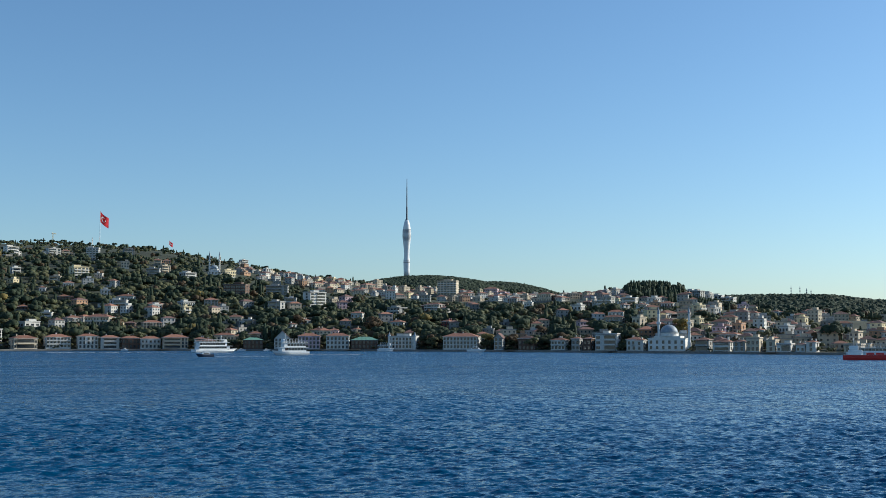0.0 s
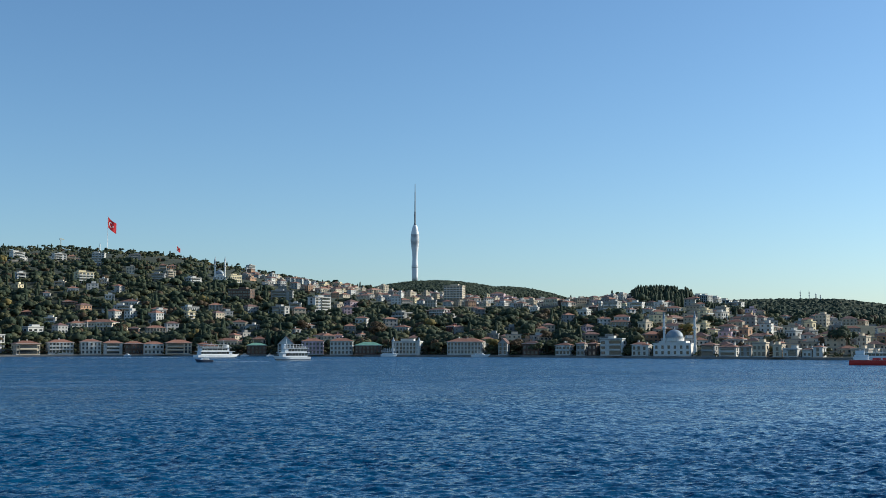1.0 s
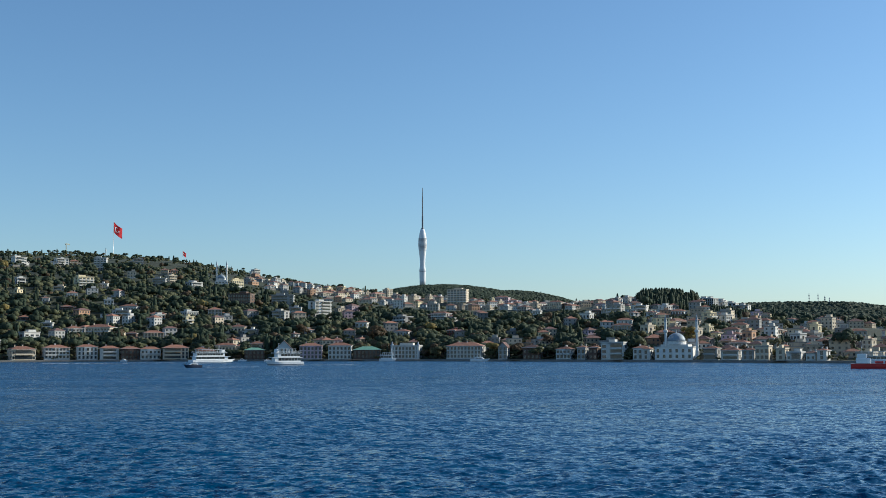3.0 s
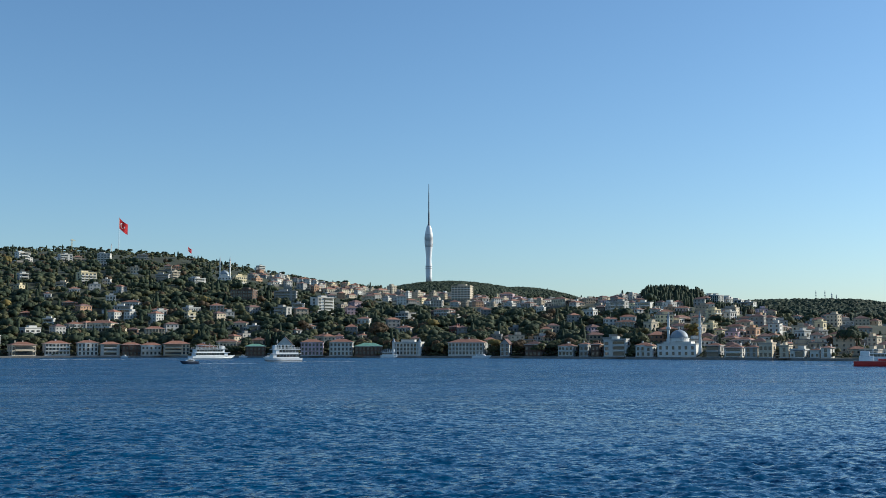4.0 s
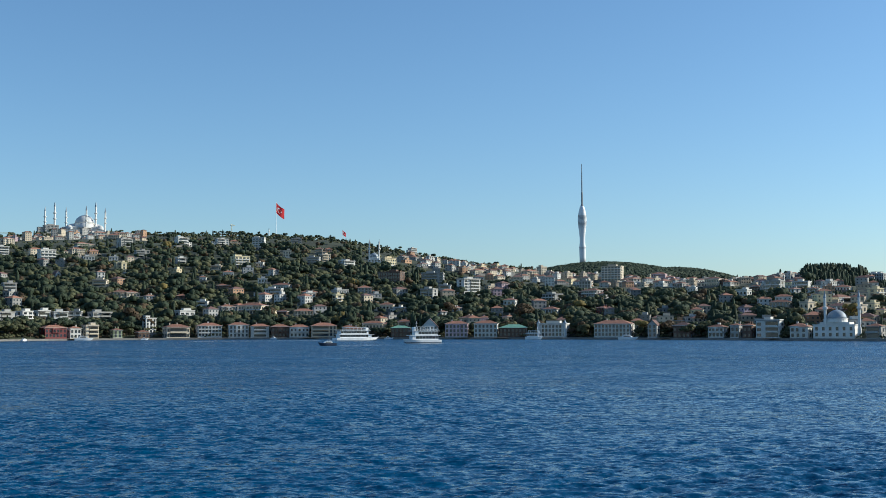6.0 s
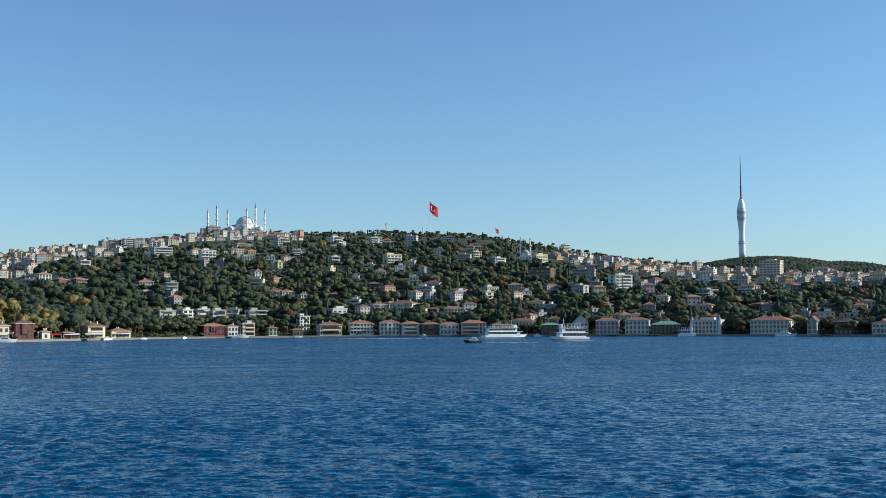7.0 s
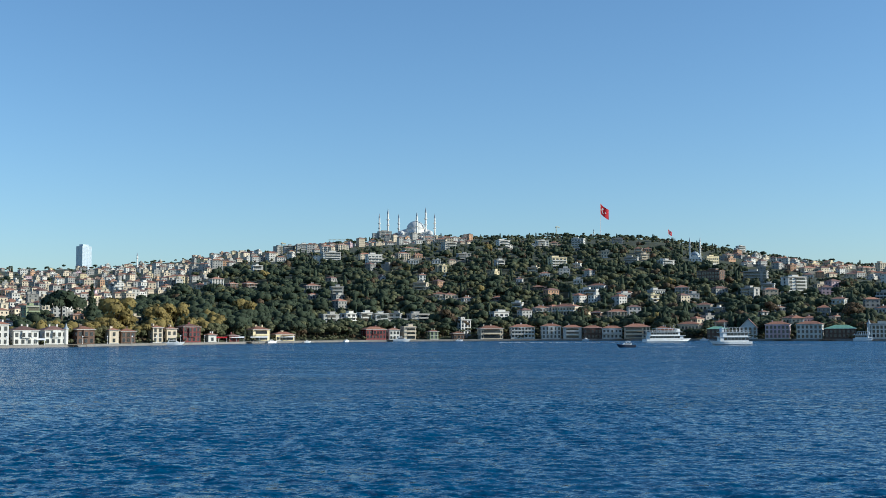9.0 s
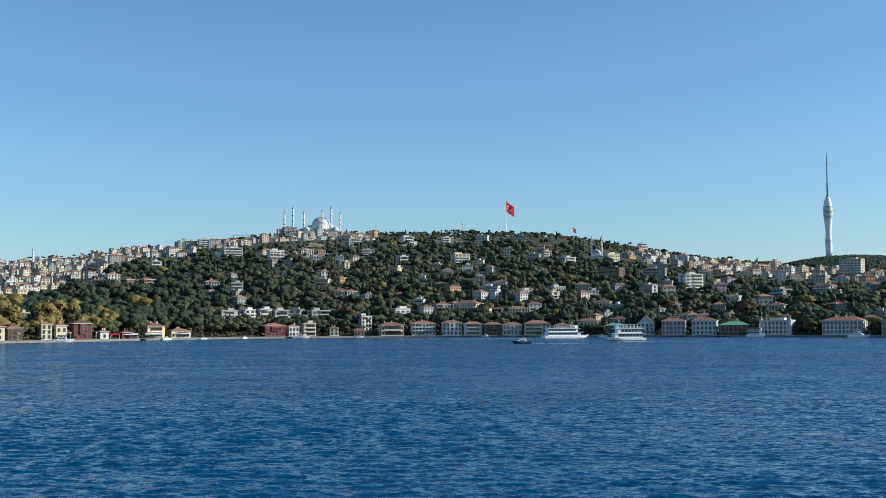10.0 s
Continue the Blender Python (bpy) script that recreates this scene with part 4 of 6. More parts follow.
def ferry(x, y, heading, l, decks, paint, label):
    root = at_sea("passenger_ferry", x, y, heading)
    b = l * 0.24
    bm = bmesh.new()
    hull(bm, l, b, -0.8, 2.0)
    part("hull", bm, HULL_WHITE, root)
    bm = bmesh.new()
    hull(bm, l * 0.985, b * 1.015, 0.3, 0.75)
    part("stripe", bm, paint, root)
    z = 2.0
    for k in range(decks):
        x0, x1 = -l * (0.44 - 0.02 * k), l * (0.3 - 0.07 * k)
        bm = bmesh.new()
        box(bm, x0 + 0.5, x1 - 0.6, -b * 0.42, b * 0.42, z, z + 2.2, 0)
        part("cabin", bm, HULL_WHITE, root)
        n = int((x1 - x0 - 2) / 1.9)
        pane = bmesh.new()
        box(pane, -0.86, 0.86, -0.04, 0.04, -0.1, 1.2)
        first = part("window", pane, GLASS, root)
        first.matrix_basis = Matrix.Translation((x0 + 1.4, -b * 0.42 - 0.02, z + 0.75))
        for i in range(n):
            for s in (-1, 1):
                if i or s > 0:
                    shared("window", first.data, root, Matrix.Translation((x0 + 1.4 + 1.9 * i, s * (b * 0.42 + 0.02), z + 0.75)))
        bm = bmesh.new()
        box(bm, x0 - 0.6, x1 + 1.0, -b * 0.5, b * 0.5, z + 2.2, z + 2.42)
        part("deck", bm, HULL_WHITE, root)
        if k == decks - 1:
            for s in (-1, 1):
                bm = bmesh.new()
                for i in range(int((x1 - x0) / 1.5) + 1):
                    box(bm, x0 + i * 1.5 - 0.03, x0 + i * 1.5 + 0.03, s * b * 0.48 - 0.03, s * b * 0.48 + 0.03, z + 2.4, z + 3.4)
                for q in (2.9, 3.4):
                    box(bm, x0, x1, s * b * 0.48 - 0.03, s * b * 0.48 + 0.03, z + q - 0.04, z + q + 0.04)
                part("railing", bm, HULL_WHITE, root)
        z += 2.42
    bm = bmesh.new()
    box(bm, x0 + l * 0.12, x1 - l * 0.08, -b * 0.4, b * 0.4, z + 2.0, z + 2.15, 0)
    for i in range(6):
        px = x0 + l * 0.13 + i * (x1 - x0 - l * 0.22) / 5
        for s in (-1, 1):
            box(bm, px - 0.06, px + 0.06, s * b * 0.36 - 0.06, s * b * 0.36 + 0.06, z, z + 2.0, 0)
    part("awning", bm, HULL_WHITE, root)
    bm = bmesh.new()
    box(bm, x1 - l * 0.07, x1 - l * 0.005, -b * 0.3, b * 0.3, z, z + 2.0, 0, 0.25)
    part("wheelhouse", bm, HULL_WHITE, root)
    bm = bmesh.new()
    lathe(bm, [(0.14, z + 2.1), (0.08, z + 5.2)], 8, 0, x1 - l * 0.1)
    box(bm, x1 - l * 0.1 - 0.06, x1 - l * 0.1 + 0.06, -1.1, 1.1, z + 3.8, z + 3.95)
    part("mast", bm, HULL_WHITE, root)
    tagged(root, label, "ferry")
    return root


def motor_yacht(x, y, heading, l, paint, label):
    root = at_sea("motor_boat", x, y, heading)
    b = l * 0.28
    bm = bmesh.new()
    hull(bm, l, b, -0.4, l * 0.095 + 0.4, 0, 0.2)
    part("hull", bm, paint, root)
    z = l * 0.095 + 0.4
    bm = bmesh.new()
    prof = [(-l * 0.3, z), (l * 0.22, z), (l * 0.08, z + l * 0.085), (-l * 0.26, z + l * 0.095)]
    a = [bm.verts.new((px, -b * 0.36, pz)) for px, pz in prof]
    c = [bm.verts.new((px, b * 0.36, pz)) for px, pz in prof]
    bm.faces.new(a)
    bm.faces.new(c[::-1])
    for i in range(4):
        bm.faces.new((a[i], c[i], c[(i + 1) % 4], a[(i + 1) % 4]))
    cabin = part("cabin", bm, HULL_WHITE, root)
    for s in (-1, 1):
        bm = bmesh.new()
        box(bm, -l * 0.22, l * 0.08, s * b * 0.365 - 0.03, s * b * 0.365 + 0.03, z + l * 0.028, z + l * 0.066)
        part("window", bm, GLASS, cabin)
    bm = bmesh.new()
    box(bm, -l * 0.24, l * 0.02, -b * 0.3, b * 0.3, z + l * 0.15, z + l * 0.162)
    for px in (-l * 0.2, -l * 0.02):
        for s in (-1, 1):
            box(bm, px - 0.06, px + 0.06, s * b * 0.26 - 0.06, s * b * 0.26 + 0.06, z + l * 0.09, z + l * 0.15)
    part("flybridge_roof", bm, HULL_WHITE, root)
    bm = bmesh.new()
    lathe(bm, [(0.07, z + l * 0.16), (0.03, z + l * 0.24)], 6, 0, -l * 0.12)
    part("mast", bm, METAL, root)
    tagged(root, label, "boat")
    return root


def work_boat(x, y, heading, l):
    root = at_sea("tug_boat", x, y, heading)
    b = l * 0.22
    bm = bmesh.new()
    hull(bm, l, b, -0.6, 2.1, 0, 0.1)
    part("hull", bm, HULL_RED, root)
    bm = bmesh.new()
    hull(bm, l * 1.004, b * 1.02, 1.85, 2.12, 0, 0.1)
    part("bulwark", bm, HULL_WHITE, root)
    bm = bmesh.new()
    box(bm, -l * 0.42, -l * 0.2, -b * 0.34, b * 0.34, 2.1, 4.2, 0, 0.2)
    box(bm, -l * 0.4, -l * 0.26, -b * 0.26, b * 0.26, 4.2, 6.0, 0, 0.2)
    part("wheelhouse", bm, HULL_WHITE, root)
    for i in range(3):
        bm = bmesh.new()
        box(bm, l * (-0.14 + 0.15 * i), l * (-0.02 + 0.15 * i), -b * 0.36, b * 0.36, 2.0, 3.0, 0, 0.1)
        part("hatch", bm, HULL_RED, root)
    bm = bmesh.new()
    lathe(bm, [(0.14, 6.0), (0.06, 9.5)], 8, 0, -l * 0.33)
    part("mast", bm, METAL, root)
    tagged(root, "red-hulled work boat with a white wheelhouse", "boat")


def wake(x, y, heading, length, width):
    """Broken foam astern of a boat: a scatter of low flecks."""
    r = np.random.RandomState(int(x))
    a = math.pi / 2 - radians(heading)
    v, f = [], []
    for i in range(int(length * 5)):
        u = -length * r.uniform() ** 1.2
        s = r.normal(0, width * (0.25 + 0.5 * -u / length))
        q = r.uniform(0.3, 1.0) * width * 0.4
        k = len(v)
        for p, w in ((-2.2, 0), (0, -0.6), (2.2, 0), (0, 0.6)):
            px, py = u + p * q, s + w * q
            v.append((x + px * math.cos(a) - py * math.sin(a), y + px * math.sin(a) + py * math.cos(a), 0.16 + r.uniform(0, 0.12)))
        f.append((k, k + 1, k + 2, k + 3))
    ob = sheet("wake_foam", v, f, FOAM)
    tagged(ob, "white broken foam on the water astern of a boat", "foam", kind="stuff")

# ---------------------------------------------------------------- landmarks
mosque(1277, 2126, 210, (74, 64, 13), 19.0, 7.0, [(-76, 20, 64, 1.7), (-57, -10, 72, 1.9), (-36, 42, 66, 1.7), (3, -38, 62, 1.7), (21, -10, 74, 1.9), (40, 20, 64, 1.7)],
       "great white hilltop mosque with a grey dome and six minarets", lead=PALE_LEAD)
mosque(1030, 1031, 222, (15, 14, 6.5), 5.2, 2.0, [(-5.8, -5, 33, 0.95), (6.0, -5, 33, 0.95)], "small white hillside mosque with two minarets and a dome", semi=False)
mosque(739, 316.5, 262, (25, 14, 8.0), 5.8, 1.4, [(-5.5, -5.2, 30, 0.85), (15.0, -5.2, 30, 0.85)], "grey-domed waterfront mosque with two slender stone minarets", semi=False)
flagpole(1846, 2225, 88, 34, "tall white flagpole with a huge red flag on the hilltop")
flagpole(1935, 2085, 34, 14, "white flagpole with a red flag on the wooded ridge")
tower_crane(881, 1656, 12, 26, 2.6)
tower_crane(1740, 2260, 27, 24, 0.6)
tower_crane(822, 1764, 17, 22, 0.9)
office_tower(863, 3192, 152, 32, 24, 160)


def slim_minaret(x, y, h):
    z = float(ground(x, y))
    root = new("minaret")
    root.matrix_basis = Matrix.Translation((x, y, z))
    bm = bmesh.new()
    lathe(bm, [(1.6, -2), (1.6, h * 0.2), (1.05, h * 0.25), (0.95, h * 0.82)], 12, 0, smooth=False)
    part("shaft", bm, STONE, root)
    bm = bmesh.new()
    lathe(bm, [(1.0, h * 0.64), (1.8, h * 0.68), (1.8, h * 0.7), (1.0, h * 0.71)], 12, 0, smooth=False)
    part("gallery", bm, STONE, root)
    bm = bmesh.new()
    lathe(bm, [(1.2, h * 0.82), (0.4, h * 0.94), (0.05, h)], 12, 0, smooth=False)
    part("spire", bm, LEAD, root)
    tagged(root, "slender white minaret among town roofs", "minaret")
    HOUSES.append((x, y, z, 2, h * 0.4))


slim_minaret(605, 1830, 27)
slim_minaret(352, 1256, 15)
slim_minaret(1835, 2238, 26)


def radio_mast(az, d, h, r):
    x, y = (float(q) for q in spot(az, d))
    z = float(ground(x, y))
    root = new("radio_mast")
    root.matrix_basis = Matrix.Translation((x, y, z))
    bm = bmesh.new()
    lathe(bm, [(r, -1), (r * 0.8, h * 0.9), (r * 0.3, h)], 8, 0, smooth=False)
    part("pole", bm, METAL, root)
    for k in (0.55, 0.75):
        bm = bmesh.new()
        lathe(bm, [(r, h * k), (r * 1.8, h * k), (r * 1.8, h * k + 2.4), (r, h * k + 2.4)], 8, 0, smooth=False)
        part("antenna_drum", bm, METAL, root)
    tagged(root, "thin grey radio mast on the far ridge", "mast")


for az, h, r in ((72.2, 27, 0.7), (72.6, 27, 0.7), (72.9, 22, 0.9), (73.1, 19, 0.7)):
    radio_mast(az, 2480, h, r)


# ---------------------------------------------------------------- boats
ferry(589, 587, 108, 33, 2, HULL_WHITE, "long white two-deck passenger ferry under way")
wake(575, 592, 122, 95, 3.0)
ferry(498, 439, -68, 22, 2, HULL_DARK, "white two-deck excursion boat with a dark waterline stripe")
wake(506, 431, -43, 30, 1.6)
motor_yacht(415, 421, -66, 9, HULL_DARK, "dark-hulled motor boat with a white cabin")
wake(419, 417, -49, 26, 1.2)
work_boat(516, 128, 164, 26)
wake(513, 140, 164, 14, 1.4)


def moored(az, off, l, turn, label, paint=HULL_WHITE):
    """A boat lying off the quay at a heading from the middle of the way."""
    x, y = (float(q) for q in spot(az, float(plan(az)[0]) - off))
    motor_yacht(x, y, turn, l, paint, label)


moored(20.3, 6, 13, 115, "white motor yacht moored beside the quay")
moored(10.9, 9, 10, 60, "white motor boat moored at a jetty")
moored(24.6, 7, 8, 80, "small white boat moored by the quay")
moored(26.2, 6, 5, 100, "small white boat moored by the quay")
moored(28.0, 7, 7, 60, "small white boat moored by the quay")
moored(30.6, 9, 14, 120, "white motor yacht with a high cabin by the quay")
moored(33.3, 5, 6, 120, "small white boat moored by the quay")
moored(39.3, 7, 7, 170, "small white cabin boat off the waterfront")
moored(43.9, 7, 6, 150, "small white boat moored off the waterfront")
moored(44.8, 6, 7, 150, "cream cabin boat moored off the waterfront")
moored(46.0, 6, 6, 120, "small wooden-sided boat by the jetty")
moored(56.3, 22, 14, 160, "white motor yacht lying off the shore")
x, y = (float(q) for q in spot(51.8, float(plan(51.8)[0]) - 10))
ferry(x, y, 145, 13, 1, HULL_WHITE, "small white excursion boat beside the landing stage")
x, y = (float(q) for q in spot(75.3, float(plan(75.3)[0]) - 9))
ferry(x, y, 170, 30, 1, HULL_WHITE, "white ferry lying alongside the landing stage")


# ---------------------------------------------------------------- jetties along the waterfront
def jetty(az, w, out):
    d0 = float(plan(az)[0])
    x, y = (float(q) for q in spot(az, d0 - 1))
    root = new("jetty")
    root.matrix_basis = Matrix.Translation((x, y, 0)) @ Matrix.Rotation(-radians(az), 4, "Z")
    bm = bmesh.new()
    box(bm, -w / 2, w / 2, -out, 1, 1.0, 1.25)
    part("deck", bm, WOOD, root)
    for i in range(int(w / 3) + 1):
        bm = bmesh.new()
        lathe(bm, [(0.16, -3), (0.16, 1.0)], 8, 0, -w / 2 + 0.3 + i * 3 * (w - 0.6) / max(1, 3 * int(w / 3)), -out + 0.4)
        part("pile", bm, WOOD, root)
    tagged(root, "low timber jetty on piles at the waterfront", "jetty")


for az, w, out in ((12.5, 9, 6), (16, 14, 4), (23.6, 12, 5), (30.2, 10, 4), (41, 12, 3), (48.3, 13, 4), (50.2, 10, 4), (58, 12, 3), (63, 14, 3), (70.5, 12, 4)):
    jetty(az, w, out)


# ---------------------------------------------------------------- lamps and canopies on the quay
def quay_lamp(az):
    x, y = (float(q) for q in spot(az, float(plan(az)[0]) + 1.5))
    root = new("street_lamp")
    root.matrix_basis = Matrix.Translation((x, y, 1.3))
    bm = bmesh.new()
    lathe(bm, [(0.22, -0.2), (0.2, 0.5), (0.09, 0.7), (0.07, 3.8)], 8, 0, smooth=False)
    part("post", bm, HULL_WHITE, root)
    bm = bmesh.new()
    lathe(bm, [(0.1, 3.75), (0.34, 3.95), (0.42, 4.2), (0.32, 4.5), (0.05, 4.62)], 10)
    part("globe", bm, WHITE_CLOTH, root, "white glass globe")
    tagged(root, "white globe street lamp on the stone quay", "street lamp", group="quay lamps")


for k in range(9):
    quay_lamp(13.2 + 1.05 * k)


def canopy(az, w, cloth, label):
    x, y = (float(q) for q in spot(az, float(plan(az)[0]) + 4))
    root = new("canopy")
    root.matrix_basis = Matrix.Translation((x, y, 1.35)) @ Matrix.Rotation(-radians(az), 4, "Z")
    bm = bmesh.new()
    a = [bm.verts.new(v) for v in ((-w / 2, -2, 2.5), (w / 2, -2, 2.5), (w / 2, 2, 3.3), (-w / 2, 2, 3.3))]
    e = [bm.verts.new(v.co + Vector((0, 0, 0.12))) for v in a]
    bm.faces.new(a[::-1])
    bm.faces.new(e)
    for i in range(4):
        bm.faces.new((a[i], a[(i + 1) % 4], e[(i + 1) % 4], e[i]))
    part("roof", bm, cloth, root)
    for px in (-w / 2 + 0.2, 0, w / 2 - 0.2):
        for py, h in ((-1.8, 2.54), (1.8, 3.26)):
            bm = bmesh.new()
            lathe(bm, [(0.07, -0.3), (0.07, h)], 6, 0, px, py, False)
            part("post", bm, HULL_WHITE, root)
    tagged(root, label, "canopy")


for az, w in ((14.4, 9), (22.2, 11), (23.0, 10), (24.0, 12), (25.2, 12)):
    canopy(az, w, WHITE_CLOTH if w != 11 else RED_CLOTH, "white cloth canopy on posts beside the quay" if w != 11 else "red cloth canopy on posts beside the quay")

# ---------------------------------------------------------------- houses, along the water and up the slopes
house(183, 643, 173, 6.5, 7.0, 3, "white", "hip", "tall", 3.38, where=SHORE)
house(196, 652, 173, 13.0, 11.1, 2, "white", "dark", "tall", 3.51, where=SHORE)
house(214, 663, 173, 12.3, 10.5, 2, "white", "dark", "tall", 3.58, turret=1, where=SHORE)
house(233, 673, 174, 9.8, 8.4, 2, "brown", "hip", "tall", 3.74, where=SHORE)
house(252, 684, 174, 5.5, 7.0, 2, "cream", "hip", "tall", 3.54, where=SHORE)
house(262, 690, 174, 8.5, 7.3, 2, "brown", "hip", "tall", 3.19, where=SHORE)
house(284, 704, 175, 6.2, 7.0, 3, "cream", "hip", "tall", 2.86, where=SHORE)
house(295, 711, 175, 6.6, 7.0, 2, "cream", "hip", "tall", 3.90, where=SHORE)
house(311, 722, 175, 11.5, 9.3, 3, "red", "dark", "tall", 2.95, where=SHORE)
house(329, 733, 175, 5.5, 7.0, 1, "white", "hip", "tall", 3.90, where=SHORE)
house(241, 852, 166, 9.7, 8.5, 3, "green", "flat", "tall", 3.32)
house(273, 949, 175, 8.3, 7.0, 3, "cream", "flat", "tall", 3.22)
house(264, 813, 177, 7.9, 7.0, 2, "orange", "hip", "tall", 3.18)
house(298, 794, 178, 7.4, 7.0, 2, "cream", "flat", "tall", 2.94)
house(286, 1168, 159, 12.2, 10.9, 3, "orange", "hip", "tall", 2.79)
house(210, 766, 182, 8.4, 7.0, 1, "white", "hip", "small", 3.47)
house(232, 902, 165, 5.5, 7.0, 3, "cream", "flat", "tall", 3.27)
house(432, 1338, 173, 7.9, 7.0, 2, "orange", "hip", "tall", 3.27)
house(394, 1182, 184, 8.8, 7.4, 2, "white", "flat", "tall", 3.37)
house(368, 1129, 178, 5.5, 7.0, 2, "cream", "flat", "tall", 2.91)
house(454, 1064, 179, 11.6, 10.0, 3, "white", "hip", "tall", 2.60)
house(444, 1080, 176, 11.5, 10.0, 1, "cream", "hip", "small", 2.60)
house(388, 1103, 179, 8.4, 7.1, 1, "white", "hip", "tall", 3.78)
house(317, 1113, 181, 6.9, 7.0, 1, "green", "hip", "tall", 3.90)
house(387, 1280, 176, 8.7, 7.4, 1, "orange", "hip", "small", 2.82)
house(377, 770, 176, 12.5, 11.0, 2, "yellow", "hip", "tall", 3.51, where=SHORE)
house(401, 783, 178, 14.1, 8.8, 1, "yellow", "hip", "tall", 3.90, where=SHORE)
house(350, 749, 176, 6.8, 7.0, 1, "red", "dark", "small", 3.13, where=SHORE)
house(489, 811, 184, 16.6, 10.3, 2, "red", "hip", "tall", 3.43, where=SHORE)
house(505, 809, 186, 8.4, 7.3, 2, "white", "hip", "tall", 3.51, where=SHORE)
house(518, 808, 187, 9.9, 8.5, 3, "cream", "flat", "tall", 2.98, where=SHORE)
house(538, 804, 189, 7.0, 7.0, 2, "green", "hip", "tall", 2.79, where=SHORE)
house(468, 847, 176, 14.1, 8.7, 3, "grey", "flat", "wide", 2.74, balconies=True)
house(489, 855, 170, 9.6, 8.8, 3, "white", "flat", "wide", 2.60, balconies=True)
house(508, 863, 183, 10.2, 8.9, 2, "white", "flat", "wide", 3.50, balconies=True)
house(520, 857, 196, 10.7, 8.9, 2, "white", "flat", "wide", 3.75, balconies=True)
house(533, 856, 198, 9.7, 8.0, 3, "grey", "flat", "wide", 2.60, balconies=True)
house(550, 848, 185, 16.2, 10.0, 3, "grey", "flat", "wide", 2.86, balconies=True)
house(530, 1014, 188, 13.1, 11.1, 2, "grey", "hip", "tall", 2.60)
house(512, 974, 178, 8.1, 7.1, 1, "grey", "hip", "tall", 3.80)
house(532, 965, 194, 10.7, 8.9, 4, "grey", "flat", "wide", 2.75, balconies=True)
house(565, 1237, 187, 10.9, 9.2, 2, "white", "flat", "tall", 3.53)
house(483, 1055, 166, 11.9, 10.9, 1, "brown", "hip", "small", 2.60)
house(461, 1041, 168, 8.8, 8.0, 2, "brown", "hip", "tall", 2.60)
house(671, 1267, 194, 21.3, 13.2, 5, "white", "flat", "wide", 2.83, balconies=True)
house(670, 1156, 188, 16.4, 10.2, 4, "white", "flat", "wide", 3.39, balconies=True)
house(629, 1060, 185, 5.5, 7.0, 1, "white", "gable", "tall", 3.55)
house(769, 1268, 182, 16.4, 10.2, 3, "cream", "hip", "tall", 2.60)
house(801, 1285, 190, 12.7, 10.9, 1, "orange", "hip", "tall", 3.90)
house(755, 1217, 199, 12.3, 10.2, 2, "white", "flat", "tall", 2.98)
house(777, 1200, 202, 9.9, 8.2, 2, "white", "flat", "tall", 3.34)
house(707, 1074, 192, 9.0, 7.7, 3, "yellow", "flat", "tall", 2.78)
house(667, 1044, 192, 7.8, 7.0, 2, "white", "hip", "tall", 3.19)
house(629, 980, 198, 12.6, 10.5, 3, "cream", "flat", "wide", 3.02, balconies=True)
house(631, 949, 201, 13.0, 10.7, 1, "cream", "hip", "tall", 3.33)
house(1131, 1826, 192, 21.2, 13.1, 3, "white", "hip", "tall", 2.74)
house(1051, 1646, 200, 17.5, 10.9, 2, "cream", "hip", "tall", 3.13)
house(871, 1434, 181, 17.3, 10.7, 1, "green", "hip", "small", 2.60)
house(817, 1770, 165, 11.2, 10.4, 4, "grey", "flat", "tall", 2.88)
house(820, 1733, 188, 16.9, 10.5, 4, "grey", "flat", "wide", 3.16, balconies=True)
house(837, 1718, 192, 19.5, 12.1, 4, "white", "flat", "tall", 2.98)
house(795, 1539, 190, 18.1, 11.2, 3, "white", "hip", "tall", 2.88)
house(804, 1510, 172, 17.2, 10.6, 4, "cream", "hip", "tall", 2.74)
house(1200, 2119, 193, 26.4, 16.0, 5, "grey", "flat", "tall", 3.34)
house(1243, 2127, 197, 31.7, 16.0, 4, "grey", "flat", "tall", 3.36)
house(571, 811, 180, 9.4, 8.4, 4, "white", "flat", "tall", 2.74)
house(558, 799, 192, 8.7, 7.4, 1, "brown", "hip", "tall", 3.90, where=SHORE)
house(583, 790, 196, 18.4, 11.4, 2, "cream", "hip", "tall", 3.90, balconies=True, where=SHORE)
house(607, 780, 199, 18.8, 11.7, 3, "white", "hip", "tall", 2.69, balconies=True, where=SHORE)
house(624, 764, 203, 15.3, 9.5, 3, "white", "hip", "tall", 3.11, where=SHORE)
house(636, 752, 205, 14.3, 8.8, 3, "white", "hip", "tall", 2.79, balconies=True, where=SHORE)
house(647, 740, 207, 14.1, 8.7, 2, "brown", "hip", "tall", 3.90, where=SHORE)
house(657, 728, 209, 15.4, 9.5, 2, "white", "hip", "tall", 3.69, balconies=True, where=SHORE)
house(669, 712, 212, 19.6, 12.2, 3, "cream", "hip", "tall", 2.73, where=SHORE)
house(678, 693, 214, 8.7, 7.1, 2, "white", "hip", "tall", 3.69, where=SHORE)
house(622, 835, 184, 14.2, 8.8, 2, "white", "flat", "wide", 3.65, balconies=True)
house(663, 832, 197, 12.5, 10.7, 2, "grey", "hip", "tall", 3.23, balconies=True)
house(681, 818, 215, 21.7, 13.4, 2, "cream", "hip", "tall", 3.38, balconies=True)
house(661, 864, 199, 9.3, 7.9, 2, "white", "flat", "small", 2.81)
house(695, 795, 203, 8.3, 7.0, 1, "brown", "dark", "small", 2.80)
house(701, 775, 198, 15.9, 9.9, 2, "cream", "hip", "tall", 2.60)
